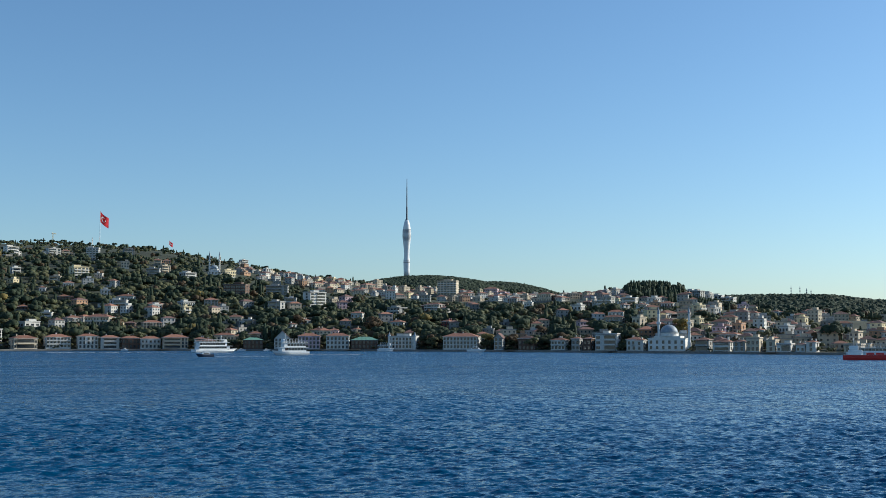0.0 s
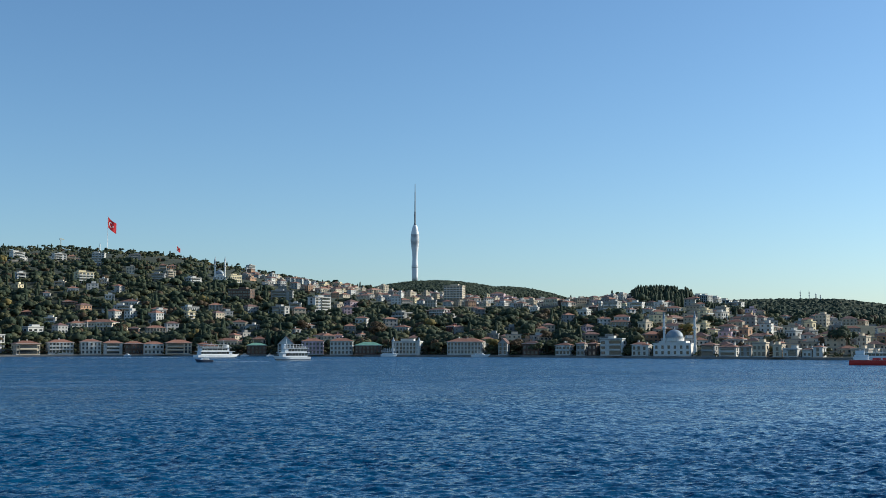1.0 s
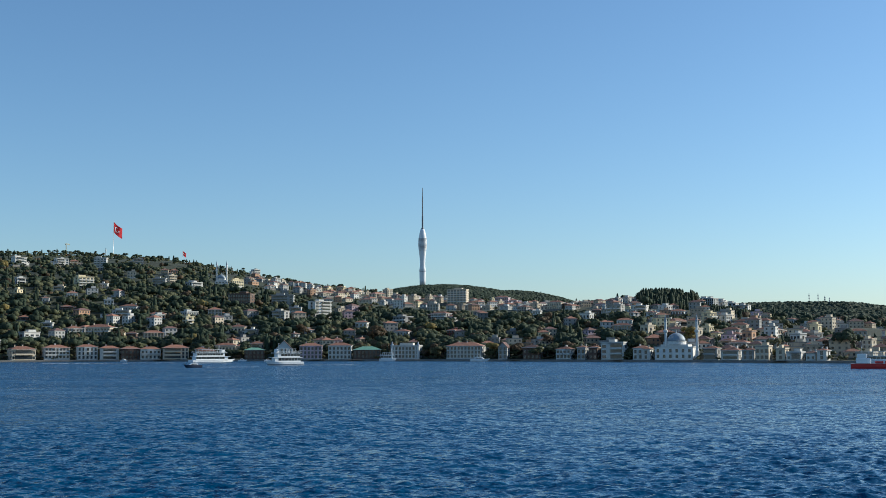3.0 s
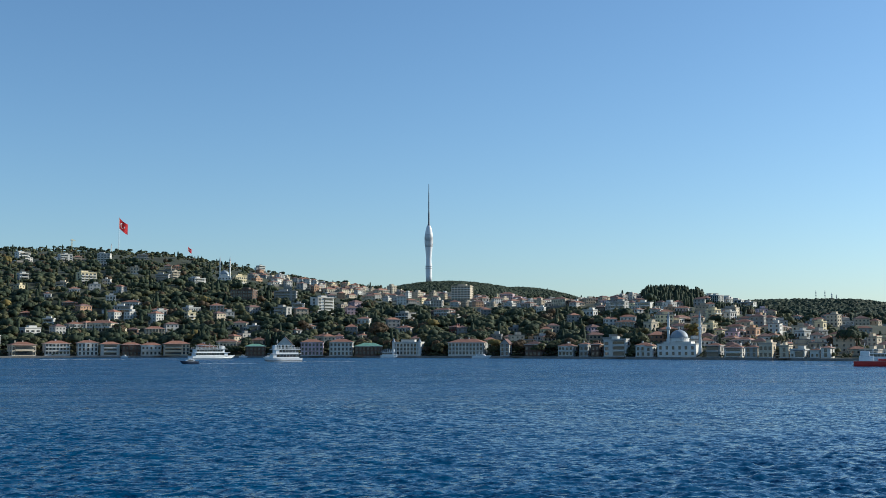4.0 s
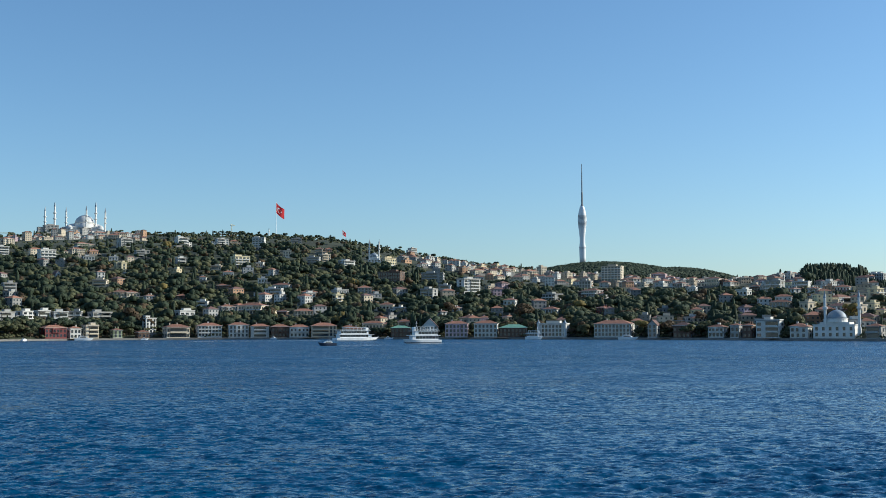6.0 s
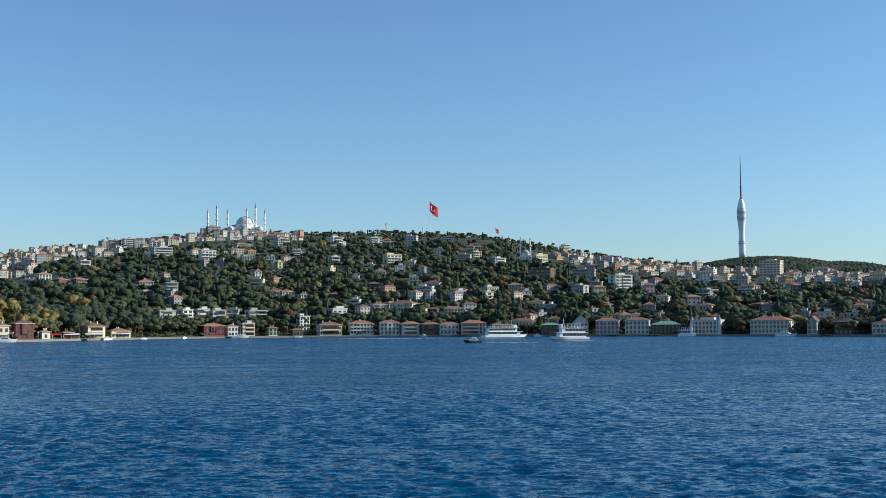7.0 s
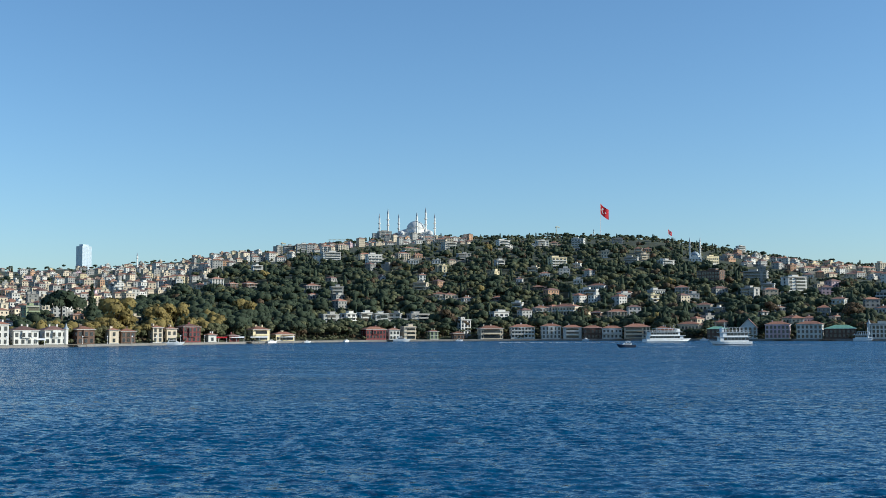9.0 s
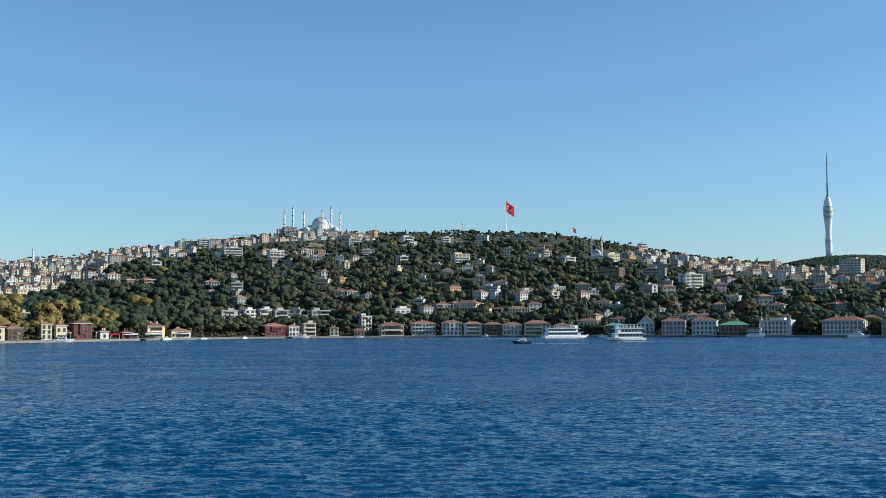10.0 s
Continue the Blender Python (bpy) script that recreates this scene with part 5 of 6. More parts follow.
house(791, 828, 192, 12.3, 11.0, 2, "white", "flat", "small", 2.60)
house(756, 792, 192, 7.8, 7.0, 3, "yellow", "flat", "wide", 2.84, balconies=True)
house(772, 850, 214, 14.9, 9.3, 1, "brown", "hip", "small", 2.60)
house(756, 832, 192, 9.5, 8.4, 2, "white", "flat", "small", 2.64)
house(749, 875, 217, 17.0, 10.6, 2, "white", "flat", "small", 2.60)
house(776, 894, 221, 16.8, 10.4, 1, "white", "hip", "tall", 3.90)
house(775, 924, 203, 8.8, 7.4, 2, "white", "flat", "tall", 3.16)
house(781, 988, 203, 10.6, 8.8, 1, "white", "hip", "tall", 3.90)
house(787, 1016, 204, 10.6, 8.8, 2, "cream", "flat", "tall", 3.20)
house(836, 1040, 192, 17.7, 11.0, 5, "yellow", "flat", "wide", 2.89, balconies=True)
house(868, 1046, 218, 8.1, 7.0, 2, "white", "flat", "tall", 3.08)
house(1034, 1259, 204, 16.4, 10.2, 5, "white", "flat", "wide", 3.06, balconies=True)
house(1219, 1402, 203, 15.6, 9.7, 3, "grey", "flat", "tall", 3.21)
house(1029, 1335, 196, 16.8, 10.4, 3, "white", "flat", "wide", 2.89, balconies=True)
house(1048, 1333, 204, 10.7, 8.9, 2, "cream", "hip", "tall", 2.60)
house(970, 1345, 184, 16.8, 10.4, 3, "white", "flat", "wide", 3.46, balconies=True)
house(816, 1124, 192, 9.7, 8.4, 2, "white", "flat", "tall", 3.28)
house(823, 1213, 196, 16.2, 10.1, 3, "grey", "flat", "wide", 2.64, balconies=True)
house(1180, 1846, 194, 15.5, 9.6, 2, "orange", "hip", "tall", 2.60)
house(896, 1368, 179, 17.7, 11.0, 3, "grey", "flat", "wide", 3.15, balconies=True)
house(708, 1069, 192, 5.5, 7.0, 3, "yellow", "flat", "tall", 3.08)
house(639, 944, 190, 12.3, 10.6, 1, "cream", "hip", "tall", 3.17)
house(647, 927, 189, 7.7, 7.0, 1, "white", "hip", "small", 2.60)
house(673, 914, 203, 9.5, 7.8, 1, "brown", "hip", "small", 2.60)
house(960, 1042, 192, 10.8, 9.6, 3, "cream", "flat", "tall", 2.67)
house(947, 994, 219, 10.1, 8.1, 2, "white", "flat", "tall", 3.76)
house(932, 1029, 204, 14.5, 9.0, 3, "grey", "flat", "wide", 2.60, balconies=True)
house(952, 1101, 208, 9.7, 8.0, 2, "cream", "flat", "tall", 3.44)
house(1008, 1106, 207, 9.1, 7.6, 2, "cream", "hip", "tall", 2.93)
house(1019, 1102, 208, 9.2, 7.7, 2, "orange", "hip", "tall", 2.94)
house(737, 938, 198, 10.8, 9.2, 1, "brown", "hip", "small", 2.87)
house(747, 984, 202, 6.4, 7.0, 1, "white", "hip", "small", 3.40)
house(680, 689, 215, 14.6, 9.1, 2, "white", "hip", "tall", 2.96, where=SHORE)
house(708, 695, 214, 16.4, 10.2, 1, "cream", "hip", "tall", 3.90)
house(698, 654, 220, 15.0, 9.3, 2, "brown", "copper", "tall", 3.24, where=SHORE)
house(727, 679, 207, 10.7, 9.1, 1, "cream", "hip", "tall", 3.37)
house(707, 631, 223, 12.5, 10.1, 3, "white", "gable", "tall", 2.70, where=SHORE)
house(716, 611, 225, 17.0, 10.5, 3, "pink", "hip", "tall", 3.21, where=SHORE)
house(725, 589, 228, 17.5, 10.9, 3, "white", "hip", "tall", 3.29, where=SHORE)
house(735, 570, 231, 20.5, 12.7, 2, "brown", "copper", "tall", 3.01, where=SHORE)
house(764, 641, 233, 12.3, 10.0, 1, "cream", "hip", "tall", 3.90)
house(774, 633, 221, 8.5, 7.0, 1, "pink", "hip", "small", 3.11)
house(790, 621, 192, 7.1, 7.0, 1, "cream", "hip", "small", 2.60)
house(840, 660, 222, 10.4, 8.5, 2, "white", "hip", "tall", 3.68)
house(878, 743, 192, 18.9, 11.7, 6, "white", "flat", "wide", 2.89, balconies=True)
house(884, 779, 220, 11.6, 9.5, 2, "white", "flat", "tall", 3.36)
house(827, 746, 232, 12.6, 10.3, 4, "grey", "flat", "wide", 2.80, balconies=True)
house(918, 827, 222, 22.1, 13.7, 4, "grey", "flat", "wide", 2.75, balconies=True)
house(868, 837, 229, 23.1, 14.3, 4, "brown", "flat", "tall", 3.25)
house(808, 812, 207, 12.6, 10.6, 3, "grey", "hip", "tall", 2.60)
house(770, 743, 214, 12.4, 10.2, 1, "cream", "hip", "tall", 3.90)
house(768, 725, 231, 9.6, 7.9, 1, "white", "flat", "small", 3.44)
house(802, 689, 192, 5.5, 7.0, 1, "white", "hip", "small", 2.60)
house(768, 675, 192, 5.5, 7.0, 2, "white", "hip", "tall", 2.60)
house(948, 989, 188, 14.8, 9.2, 3, "white", "flat", "tall", 2.60)
house(1058, 1035, 188, 16.7, 10.3, 2, "yellow", "flat", "tall", 3.77)
house(1684, 1606, 188, 15.4, 9.5, 4, "white", "flat", "tall", 3.01)
house(1133, 976, 188, 11.3, 10.6, 1, "cream", "hip", "tall", 3.90)
house(1135, 956, 188, 17.8, 11.0, 1, "cream", "hip", "tall", 3.90)
house(1192, 920, 188, 18.2, 11.3, 3, "cream", "hip", "tall", 2.60)
house(1341, 1018, 188, 10.2, 9.9, 4, "cream", "flat", "tall", 3.11)
house(1300, 1046, 188, 17.9, 11.1, 2, "cream", "hip", "tall", 2.60)
house(1101, 1017, 188, 9.7, 9.0, 1, "white", "hip", "small", 2.99)
house(1201, 1150, 188, 9.8, 9.1, 2, "cream", "hip", "tall", 2.60)
house(1248, 1145, 188, 8.0, 7.4, 3, "white", "flat", "tall", 2.66)
house(744, 539, 239, 21.2, 13.1, 3, "white", "flat", "tall", 2.91, turret=2, where=SHORE)
house(835, 611, 252, 11.8, 10.1, 1, "white", "hip", "tall", 3.35)
house(899, 659, 251, 16.4, 10.1, 3, "grey", "flat", "wide", 2.60, balconies=True)
house(941, 652, 254, 11.3, 9.7, 2, "brown", "hip", "tall", 3.44)
house(1057, 737, 234, 12.0, 9.6, 3, "grey", "flat", "tall", 2.92)
house(755, 492, 245, 26.4, 13.2, 3, "white", "hip", "tall", 2.91, where=SHORE)
house(754, 458, 249, 6.6, 7.0, 3, "grey", "gable", "tall", 2.93, where=SHORE)
house(755, 434, 253, 12.1, 10.2, 2, "brown", "dark", "tall", 3.90, where=SHORE)
house(754, 407, 255, 10.7, 9.0, 2, "white", "hip", "tall", 3.21, balconies=True, where=SHORE)
house(750, 391, 256, 6.0, 7.0, 2, "grey", "hip", "tall", 3.84, where=SHORE)
house(748, 381, 256, 6.1, 7.0, 2, "brown", "hip", "tall", 3.79, where=SHORE)
house(747, 365, 257, 15.7, 9.7, 3, "white", "flat", "wide", 3.51, balconies=True, where=SHORE)
house(742, 342, 258, 10.3, 8.6, 2, "white", "hip", "tall", 3.46, where=SHORE)
house(920, 494, 263, 8.8, 7.6, 2, "white", "hip", "tall", 2.60)
house(846, 566, 249, 8.5, 7.1, 2, "red", "hip", "tall", 2.60)
house(941, 645, 243, 16.4, 10.2, 3, "grey", "hip", "tall", 2.60, balconies=True)
house(1240, 829, 239, 24.3, 15.1, 6, "cream", "flat", "wide", 2.87, balconies=True)
house(1577, 994, 192, 5.5, 7.0, 4, "yellow", "flat", "tall", 2.76)
house(1359, 838, 238, 18.2, 11.3, 3, "pink", "hip", "tall", 3.50)
house(1370, 828, 192, 6.5, 7.0, 2, "white", "hip", "tall", 3.34)
house(1133, 668, 261, 12.8, 11.0, 2, "grey", "hip", "tall", 2.60)
house(1162, 645, 242, 16.4, 10.2, 2, "cream", "hip", "tall", 3.72)
house(1164, 633, 261, 6.9, 7.0, 2, "brown", "hip", "tall", 3.07)
house(1510, 859, 267, 12.3, 10.8, 2, "orange", "hip", "tall", 2.60)
house(1492, 826, 266, 12.1, 10.6, 1, "cream", "hip", "tall", 3.37)
house(1461, 778, 258, 15.5, 9.6, 2, "grey", "hip", "tall", 2.60)
house(1440, 748, 243, 19.6, 12.2, 1, "brown", "hip", "tall", 3.90)
house(1194, 606, 264, 9.7, 8.4, 1, "pink", "hip", "small", 2.74)
house(988, 485, 248, 14.3, 8.9, 4, "grey", "flat", "wide", 2.98, balconies=True)
house(957, 498, 251, 10.2, 8.4, 2, "white", "flat", "tall", 3.75)
house(1045, 532, 257, 9.7, 8.1, 1, "brown", "hip", "tall", 3.85)
house(872, 420, 255, 15.9, 9.9, 2, "grey", "hip", "tall", 2.60)
house(841, 385, 271, 7.4, 7.0, 2, "cream", "flat", "tall", 3.71)
house(982, 447, 192, 5.5, 7.0, 2, "white", "hip", "tall", 2.79)
house(890, 403, 269, 5.5, 7.0, 2, "white", "flat", "small", 2.82)
house(982, 464, 266, 7.4, 7.0, 2, "white", "hip", "tall", 2.64)
house(1045, 488, 250, 14.9, 9.3, 2, "white", "flat", "small", 2.69)
house(1260, 814, 256, 17.4, 10.8, 1, "grey", "hip", "tall", 3.16)
house(1007, 578, 244, 7.6, 7.0, 2, "white", "flat", "small", 2.63)
house(739, 337, 258, 5.5, 7.0, 2, "white", "hip", "tall", 3.18, where=SHORE)
house(729, 288, 261, 8.6, 7.1, 2, "grey", "hip", "tall", 3.41, where=SHORE)
house(727, 274, 261, 11.0, 9.2, 2, "white", "hip", "tall", 2.63, where=SHORE)
house(722, 261, 262, 7.2, 7.0, 2, "grey", "hip", "tall", 2.73, where=SHORE)
house(719, 251, 262, 8.1, 7.0, 2, "cream", "flat", "tall", 3.84, where=SHORE)
house(717, 239, 263, 5.5, 7.0, 2, "cream", "flat", "tall", 3.11, where=SHORE)
house(714, 230, 264, 8.7, 7.3, 1, "white", "flat", "small", 3.90, where=SHORE)
house(711, 219, 264, 5.5, 7.0, 1, "white", "hip", "small", 3.74, where=SHORE)
house(709, 212, 264, 5.5, 7.0, 2, "white", "hip", "tall", 2.60, where=SHORE)
house(703, 186, 266, 9.7, 8.0, 1, "cream", "flat", "small", 3.90, where=SHORE)
house(823, 264, 275, 8.2, 7.1, 2, "white", "flat", "tall", 3.56)
house(861, 266, 273, 10.4, 8.9, 2, "grey", "flat", "small", 2.60)
house(909, 291, 250, 18.9, 11.7, 1, "white", "hip", "small", 2.60)
house(931, 286, 192, 5.5, 7.0, 2, "yellow", "flat", "tall", 3.71)
house(821, 298, 249, 7.2, 7.0, 2, "orange", "flat", "tall", 3.61)
house(898, 311, 192, 18.7, 11.6, 1, "cream", "hip", "tall", 3.08)
house(941, 346, 263, 11.0, 9.2, 2, "grey", "flat", "small", 2.60)
house(1315, 433, 261, 9.2, 7.6, 1, "white", "hip", "tall", 3.90)
house(942, 377, 192, 8.4, 9.1, 3, "yellow", "flat", "wide", 2.60, balconies=True)
house(965, 373, 192, 9.1, 9.9, 2, "white", "flat", "tall", 3.17)
house(898, 386, 192, 18.4, 11.4, 1, "white", "hip", "tall", 3.90)
house(1043, 448, 247, 13.5, 10.8, 1, "white", "hip", "small", 2.60)
house(1054, 466, 192, 9.2, 9.7, 2, "white", "flat", "small", 2.60)
house(983, 446, 259, 9.0, 7.5, 2, "white", "hip", "tall", 2.60)
house(891, 401, 254, 9.2, 7.6, 2, "white", "hip", "tall", 2.74)
house(856, 390, 192, 5.5, 7.0, 2, "yellow", "flat", "small", 2.60)
house(851, 341, 192, 5.5, 7.0, 2, "yellow", "flat", "small", 2.60)
house(821, 337, 192, 5.5, 7.0, 2, "cream", "flat", "tall", 3.68)
house(859, 370, 192, 7.8, 8.3, 1, "cream", "hip", "small", 2.60)
house(833, 327, 192, 5.5, 7.0, 1, "yellow", "hip", "small", 3.44)
house(832, 312, 268, 10.9, 9.3, 1, "grey", "hip", "tall", 3.15)
house(799, 241, 261, 18.6, 11.6, 1, "grey", "hip", "small", 2.60)
house(1177, 353, 253, 10.1, 8.1, 2, "grey", "hip", "tall", 3.72)
house(884, 249, 256, 6.5, 7.0, 1, "white", "flat", "small", 3.68)
house(887, 237, 269, 8.1, 7.0, 1, "white", "hip", "small", 2.60)
house(805, 212, 263, 6.5, 7.0, 2, "cream", "flat", "small", 2.78)
house(772, 257, 267, 6.8, 7.0, 1, "grey", "hip", "small", 2.60)
house(832, 288, 261, 9.3, 7.7, 1, "cream", "hip", "small", 2.60)
house(1291, 530, 260, 13.3, 11.1, 1, "white", "hip", "tall", 2.60)
house(1289, 515, 259, 11.0, 9.1, 3, "white", "flat", "tall", 2.65)
house(1317, 513, 192, 7.2, 7.9, 2, "white", "flat", "tall", 3.18)
house(798, 304, 262, 8.9, 7.5, 1, "cream", "hip", "small", 2.60)
house(790, 292, 250, 11.5, 9.2, 1, "grey", "hip", "small", 2.60)
house(781, 269, 261, 5.5, 7.0, 1, "white", "hip", "small", 2.60)
house(1189, 346, 276, 7.5, 7.0, 2, "grey", "hip", "tall", 2.84)
house(1200, 330, 278, 7.5, 7.0, 1, "grey", "hip", "small", 2.60)

for az, w in ((67.4, 14), (68.0, 18), (68.6, 13), (69.1, 16)):
    hx, hy = (float(q) for q in spot(az, float(plan(az)[3]) + 15))
    house(hx, hy, 240, w, 11, 4, "white", "flat", "wide", 3.1, foot=9.0, where="behind a dark grove")


# ---------------------------------------------------------------- the dense quarters on the upper slopes
TOWN_WALLS = [WALLS[k] for k in ("white", "cream", "grey", "orange", "yellow", "pink")]


def town_houses(name, label, seed, n, az0, az1, s0, s1, w0, w1, tall, turn=0):
    """Many small town houses as one mass: walls, hipped or flat roofs and windows."""
    r = np.random.RandomState(seed)
    v, f, mi = [], [], []

    def block(cx, cy, z0, z1, hx, hy, a, mat):
        k = len(v)
        c, s = math.cos(a), math.sin(a)
        for z in (z0, z1):
            for px, py in ((-hx, -hy), (hx, -hy), (hx, hy), (-hx, hy)):
                v.append((cx + px * c - py * s, cy + px * s + py * c, z))
        for q in ((0, 1, 5, 4), (1, 2, 6, 5), (2, 3, 7, 6), (3, 0, 4, 7), (4, 5, 6, 7)):
            f.append([k + i for i in q])
            mi.append(mat)

    done = [(h[0], h[1], h[3]) for h in HOUSES]
    made = 0
    for _ in range(n * 4):
        if made >= n:
            break
        az = r.uniform(az0, az1)
        s = r.uniform(s0 if s0 is not None else town_edge(az), s1)
        d0, er, climb, crest = (float(q) for q in plan(az))
        d = min(d0 + 14 - climb * math.log(1 - s * 0.985), crest - r.uniform(5, 90))
        x, y = (float(q) for q in spot(az, d))
        w, dp = r.uniform(w0, w1), r.uniform(w0, w1) * 0.8
        if any((x - p) ** 2 + (y - q) ** 2 < (k + w * 0.62) ** 2 for p, q, k in done):
            continue
        made += 1
        done.append((x, y, w / 2))
        z = float(ground(x, y))
        floors = int(r.choice([1, 1, 2, 2, 2, tall]))
        H = floors * 2.9 + 0.4
        face = np.interp(az, [8, 22, 30, 38, 50, 60, 80], [160, 166, 180, 200, 222, 245, 262]) + turn + r.uniform(-25, 25)
        a = math.pi - math.radians(face)
        mat = int(r.choice(6, p=[0.27, 0.33, 0.26, 0.07, 0.05, 0.02]))
        block(x, y, z - 5, z + H, w / 2, dp / 2, a, mat)
        c, sn = math.cos(a), math.sin(a)

        def at(px, py, pz):
            return (x + px * c - py * sn, y + px * sn + py * c, z + pz)

        if r.uniform() < 0.58:
            tiles = 6 if r.uniform() < 0.55 else 9
            block(x, y, z + H, z + H + 0.2, w / 2 + 0.5, dp / 2 + 0.5, a, 8)
            k = len(v)
            e, o = w / 2 + 0.5, dp / 2 + 0.5
            rg = max(e - o, 0.3)
            rise = min(w, dp) * 0.22 + 0.4
            v.extend([at(-e, -o, H + 0.2), at(e, -o, H + 0.2), at(e, o, H + 0.2), at(-e, o, H + 0.2), at(-rg, 0, H + rise), at(rg, 0, H + rise), at(rg + 0.01, 0, H + rise), at(-rg - 0.01, 0, H + rise)])
            for q in ((0, 1, 5, 4), (1, 2, 6, 5), (2, 3, 4, 5), (3, 0, 4, 7)):
                f.append([k + i for i in q])
                mi.append(tiles)
        else:
            block(x, y, z + H, z + H + 0.5, w / 2 + 0.3, dp / 2 + 0.3, a, 8)
            px, py, _q = at(w * 0.1, 0, 0)
            block(px, py, z + H + 0.5, z + H + 2.6, w * 0.2, dp * 0.25, a, mat)
        cols = max(2, int(w / 3))
        for i in range(floors):
            for q in range(cols):
                u = -w / 2 + w * (q + 0.5) / cols
                px, py, _q = at(u, -dp / 2, 0)
                block(px, py, z + i * 2.9 + 1.0, z + i * 2.9 + 2.4, 0.62, 0.08, a, 7)
            for q in range(2):
                for sd in (-1, 1):
                    px, py, _q = at(sd * w / 2, -dp / 2 + dp * (q + 0.5) / 2, 0)
                    block(px, py, z + i * 2.9 + 1.0, z + i * 2.9 + 2.4, 0.08, 0.6, a, 7)
        HOUSES.append((x, y, z, w / 2, H * 0.8))
    ob = sheet(name, v, f, TOWN_WALLS + [TILE, GLASS, FLATROOF, SLATE], False, mi)
    tagged(ob, label, "houses", kind="stuff")


town_houses("town_houses", "crowded pale town houses with terracotta roofs on a slope", 21, 560, 7.5, 21, None, 1.0, 6, 10, 3)
town_houses("town_houses", "pale town houses and flats along the hilltop", 22, 130, 20, 33, None, 1.0, 8, 13, 4)
town_houses("town_houses", "crowded sunlit cream houses along the ridge", 23, 230, 45.2, 64, 0.87, 0.99, 8, 13, 2, -55)
town_houses("town_houses", "grey and cream houses packed above the waterfront", 24, 110, 65, 79, 0.06, 0.9, 8, 13, 3)
town_houses("town_houses", "scattered pale houses among hillside trees", 25, 60, 26, 66, 0.12, 0.86, 8, 13, 3, -15)
plant()


def far_woods(az0, az1, da, d0, d1, dd, seed, reach):
    """The closed canopy of a far wood: domed crowns side by side, following the ground."""
    r = np.random.RandomState(seed)
    az, d = np.arange(az0, az1, da), np.arange(d0, d1, dd)
    A, D = np.meshgrid(az, d)
    x, y = spot(A + r.uniform(-0.3, 0.3, A.shape) * da, D + r.uniform(-0.3, 0.3, A.shape) * dd)
    cell = 9.0
    i, j = np.floor(x / cell).astype(int), np.floor(y / cell).astype(int)
    px, py, ph = r.uniform(0.15, 0.85, (97, 89)), r.uniform(0.15, 0.85, (97, 89)), r.uniform(0.55, 1.15, (97, 89))
    top = np.full(x.shape, -3.0)
    for a in (-1, 0, 1):
        for b in (-1, 0, 1):
            u, v = (i + a) % 97, (j + b) % 89
            q = np.hypot(x - (i + a + px[u, v]) * cell, y - (j + b + py[u, v]) * cell) / 6.5
            top = np.maximum(top, ph[u, v] * reach * np.sqrt(np.clip(1 - q * q, 0, 1)) - 1.0)
    z = ground(x, y) + top + 2.0
    ob = sheet("far_woods", np.stack([x, y, z], -1).reshape(-1, 3), grid_faces(len(d), len(az)), PINE, False)
    tagged(ob, "closed green woodland canopy on a far hill", "woodland", kind="stuff")


far_woods(51.5, 63.5, 0.05, 3650, 4520, 6, 61, 9)
far_woods(63.5, 83, 0.09, 1950, 2600, 4.5, 62, 9)

# trees that stand out
tree("plane", 261, 709, float(ground(261, 709)) - 0.3, 1.9, 0.0, 0)
tree("plane", 269, 717, float(ground(269, 717)) - 0.3, 1.3, 0.9, 1)
tree("plane", 296, 743, float(ground(296, 743)) - 0.3, 1.4, 1.8, 2)
tree("plane", 305, 752, float(ground(305, 752)) - 0.3, 1.5, 2.7, 0)
tree("plane", 313, 754, float(ground(313, 754)) - 0.3, 1.5, 3.6, 1)
tree("plane", 340, 793, float(ground(340, 793)) - 0.3, 0.8, 4.5, 2)
tree("plane", 348, 784, float(ground(348, 784)) - 0.3, 0.8, 5.4, 0)
tree("plane", 392, 834, float(ground(392, 834)) - 0.3, 1.5, 0.0, 1)
tree("oak", 286, 735, float(ground(286, 735)) - 0.3, 0.9, 0.9, 2)
tree("pine", 238, 746, float(ground(238, 746)) - 0.3, 2.2, 1.8, 0)
tree("cypress", 257, 750, float(ground(257, 750)) - 0.3, 2.0, 2.7, 1)
tree("cypress", 267, 780, float(ground(267, 780)) - 0.3, 1.3, 3.6, 2)
tree("oak", 241, 688, float(ground(241, 688)) - 0.3, 0.7, 4.5, 0)
tree("oak", 274, 708, float(ground(274, 708)) - 0.3, 0.7, 5.4, 1)
tree("beech", 568, 829, float(ground(568, 829)) - 0.3, 1.7, 0.0, 2)
tree("olive", 601, 836, float(ground(601, 836)) - 0.3, 1.6, 0.9, 0)
tree("beech", 571, 813, float(ground(571, 813)) - 0.3, 1.3, 1.8, 1)
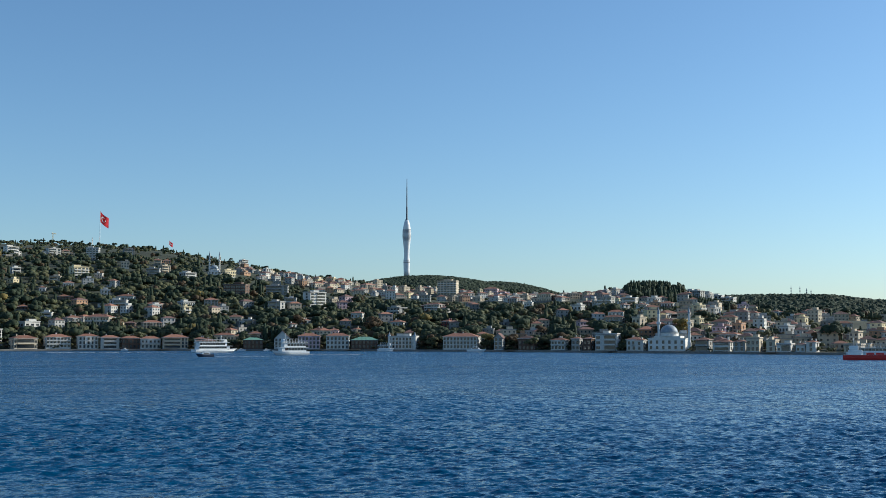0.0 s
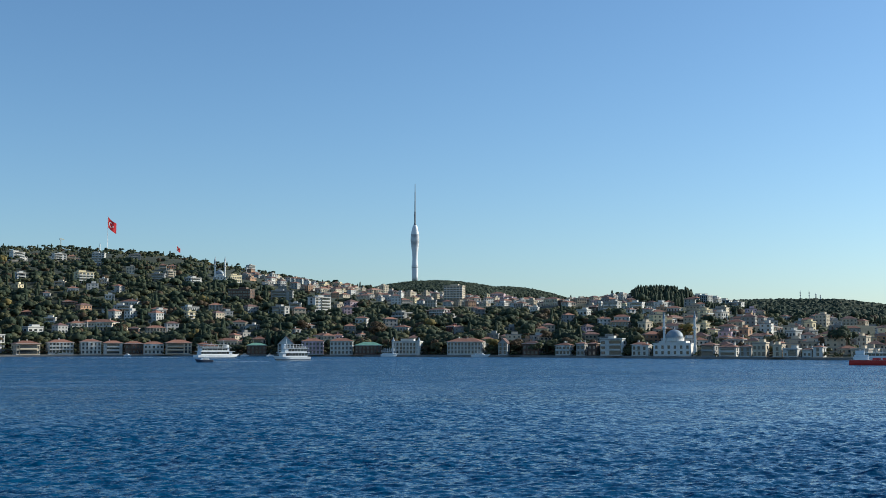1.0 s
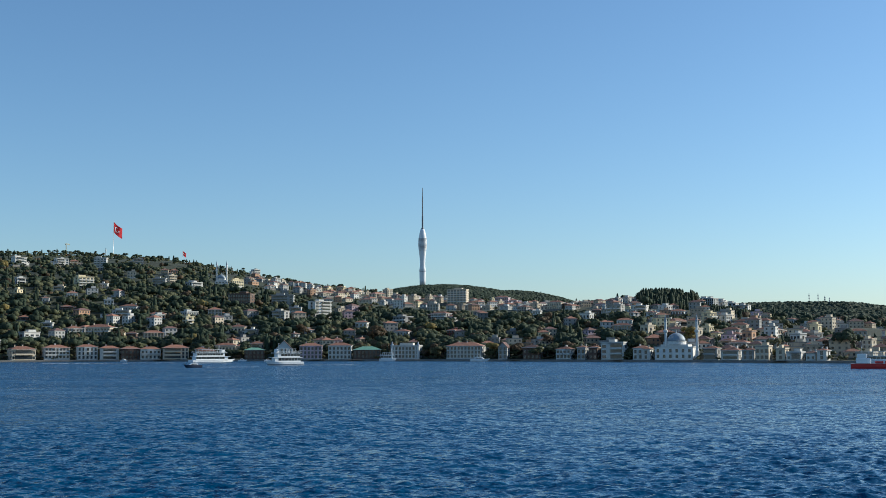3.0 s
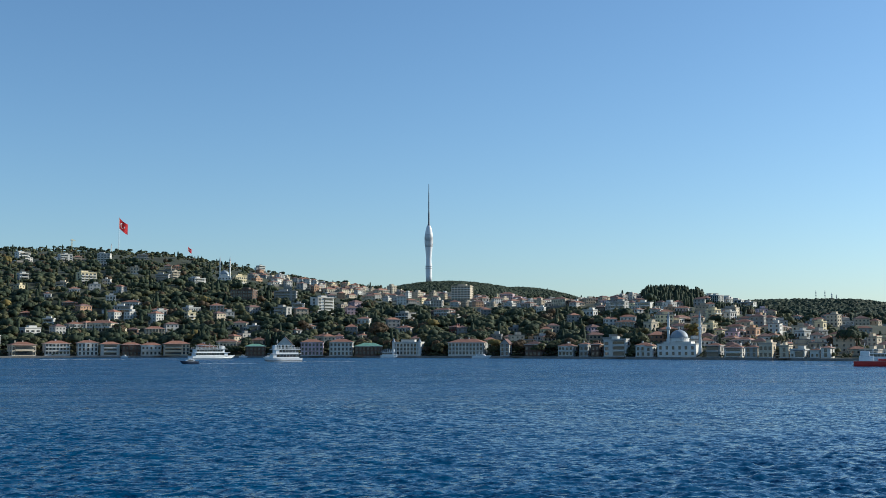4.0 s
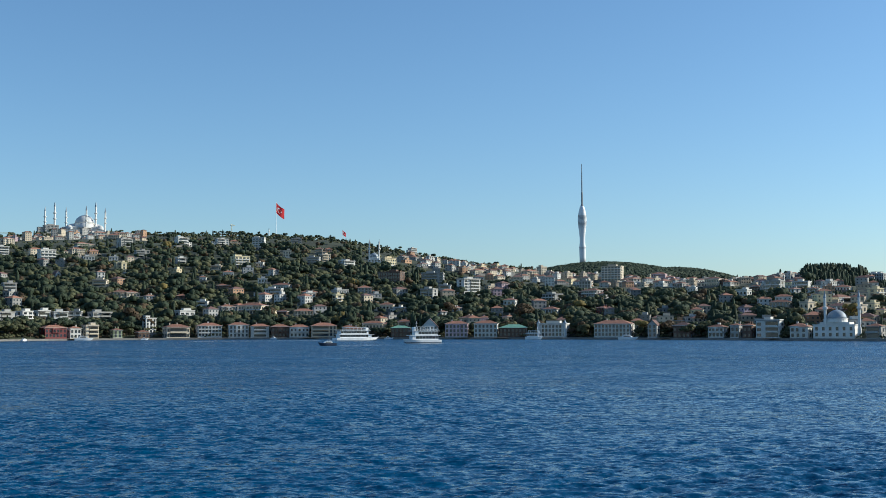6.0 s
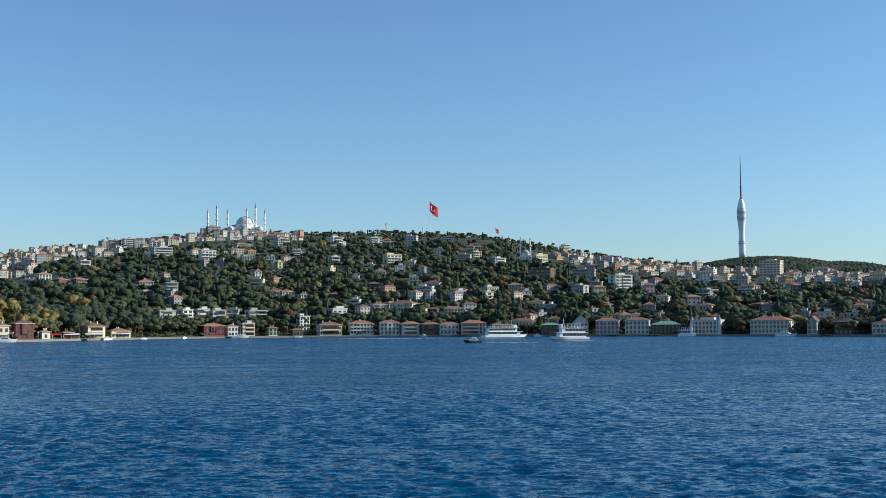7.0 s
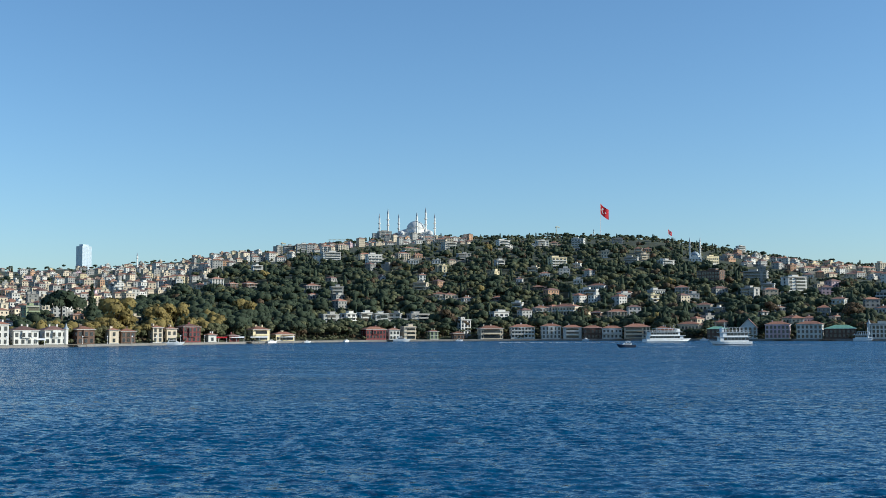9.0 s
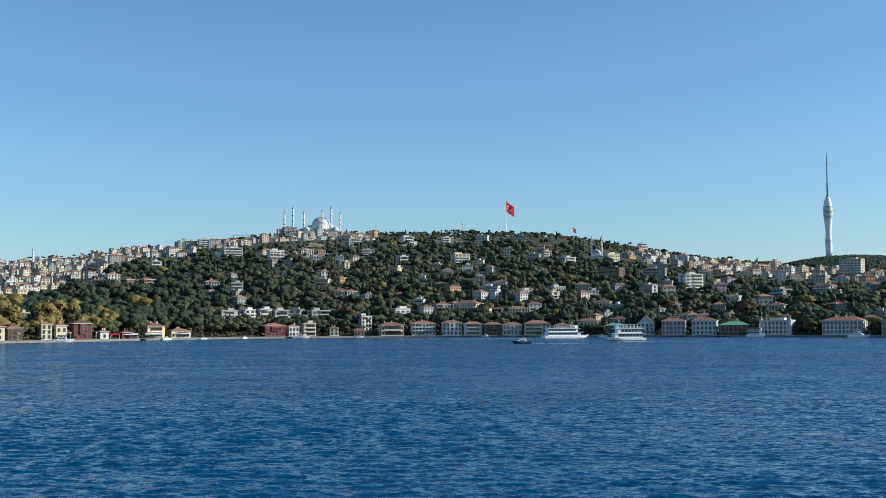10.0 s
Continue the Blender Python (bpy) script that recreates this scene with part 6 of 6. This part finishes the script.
tree("beech", 674, 788, float(ground(674, 788)) - 0.3, 1.2, 2.7, 2)
tree("oak", 629, 857, float(ground(629, 857)) - 0.3, 1.2, 3.6, 0)
tree("olive", 722, 637, float(ground(722, 637)) - 0.3, 1.0, 4.5, 1)
tree("beech", 782, 678, float(ground(782, 678)) - 0.3, 1.2, 5.4, 2)
tree("beech", 783, 600, float(ground(783, 600)) - 0.3, 1.4, 0.1, 0)
tree("plane", 761, 472, float(ground(761, 472)) - 0.3, 0.95, 1.0, 1)
tree("beech", 763, 454, float(ground(763, 454)) - 0.3, 1.1, 1.9, 2)
tree("beech", 760, 443, float(ground(760, 443)) - 0.3, 0.9, 2.8, 0)
tree("beech", 805, 517, float(ground(805, 517)) - 0.3, 1.1, 3.7, 1)
tree("beech", 811, 454, float(ground(811, 454)) - 0.3, 1.0, 4.6, 2)
tree("oak", 751, 430, float(ground(751, 430)) - 0.3, 0.9, 5.5, 0)
tree("olive", 795, 371, float(ground(795, 371)) - 0.3, 1.3, 0.1, 1)
tree("beech", 778, 340, float(ground(778, 340)) - 0.3, 1.2, 1.0, 2)
tree("plane", 781, 325, float(ground(781, 325)) - 0.3, 1.1, 1.9, 0)
tree("olive", 763, 260, float(ground(763, 260)) - 0.3, 1.1, 2.8, 1)
tree("beech", 741, 218, float(ground(741, 218)) - 0.3, 1.0, 3.7, 2)
tree("pine", 742, 210, float(ground(742, 210)) - 0.3, 1.2, 4.6, 0)
tree("pine", 770, 213, float(ground(770, 213)) - 0.3, 1.2, 5.5, 1)
tree("olive", 774, 371, float(ground(774, 371)) - 0.3, 0.9, 0.1, 2)
tree("olive", 781, 551, float(ground(781, 551)) - 0.3, 1.3, 1.0, 0)
tree("beech", 791, 605, float(ground(791, 605)) - 0.3, 1.5, 1.9, 1)
tree("beech", 943, 530, float(ground(943, 530)) - 0.3, 1.1, 2.8, 2)
tree("beech", 965, 758, float(ground(965, 758)) - 0.3, 1.2, 3.7, 0)
tree("olive", 883, 632, float(ground(883, 632)) - 0.3, 1.2, 4.6, 1)
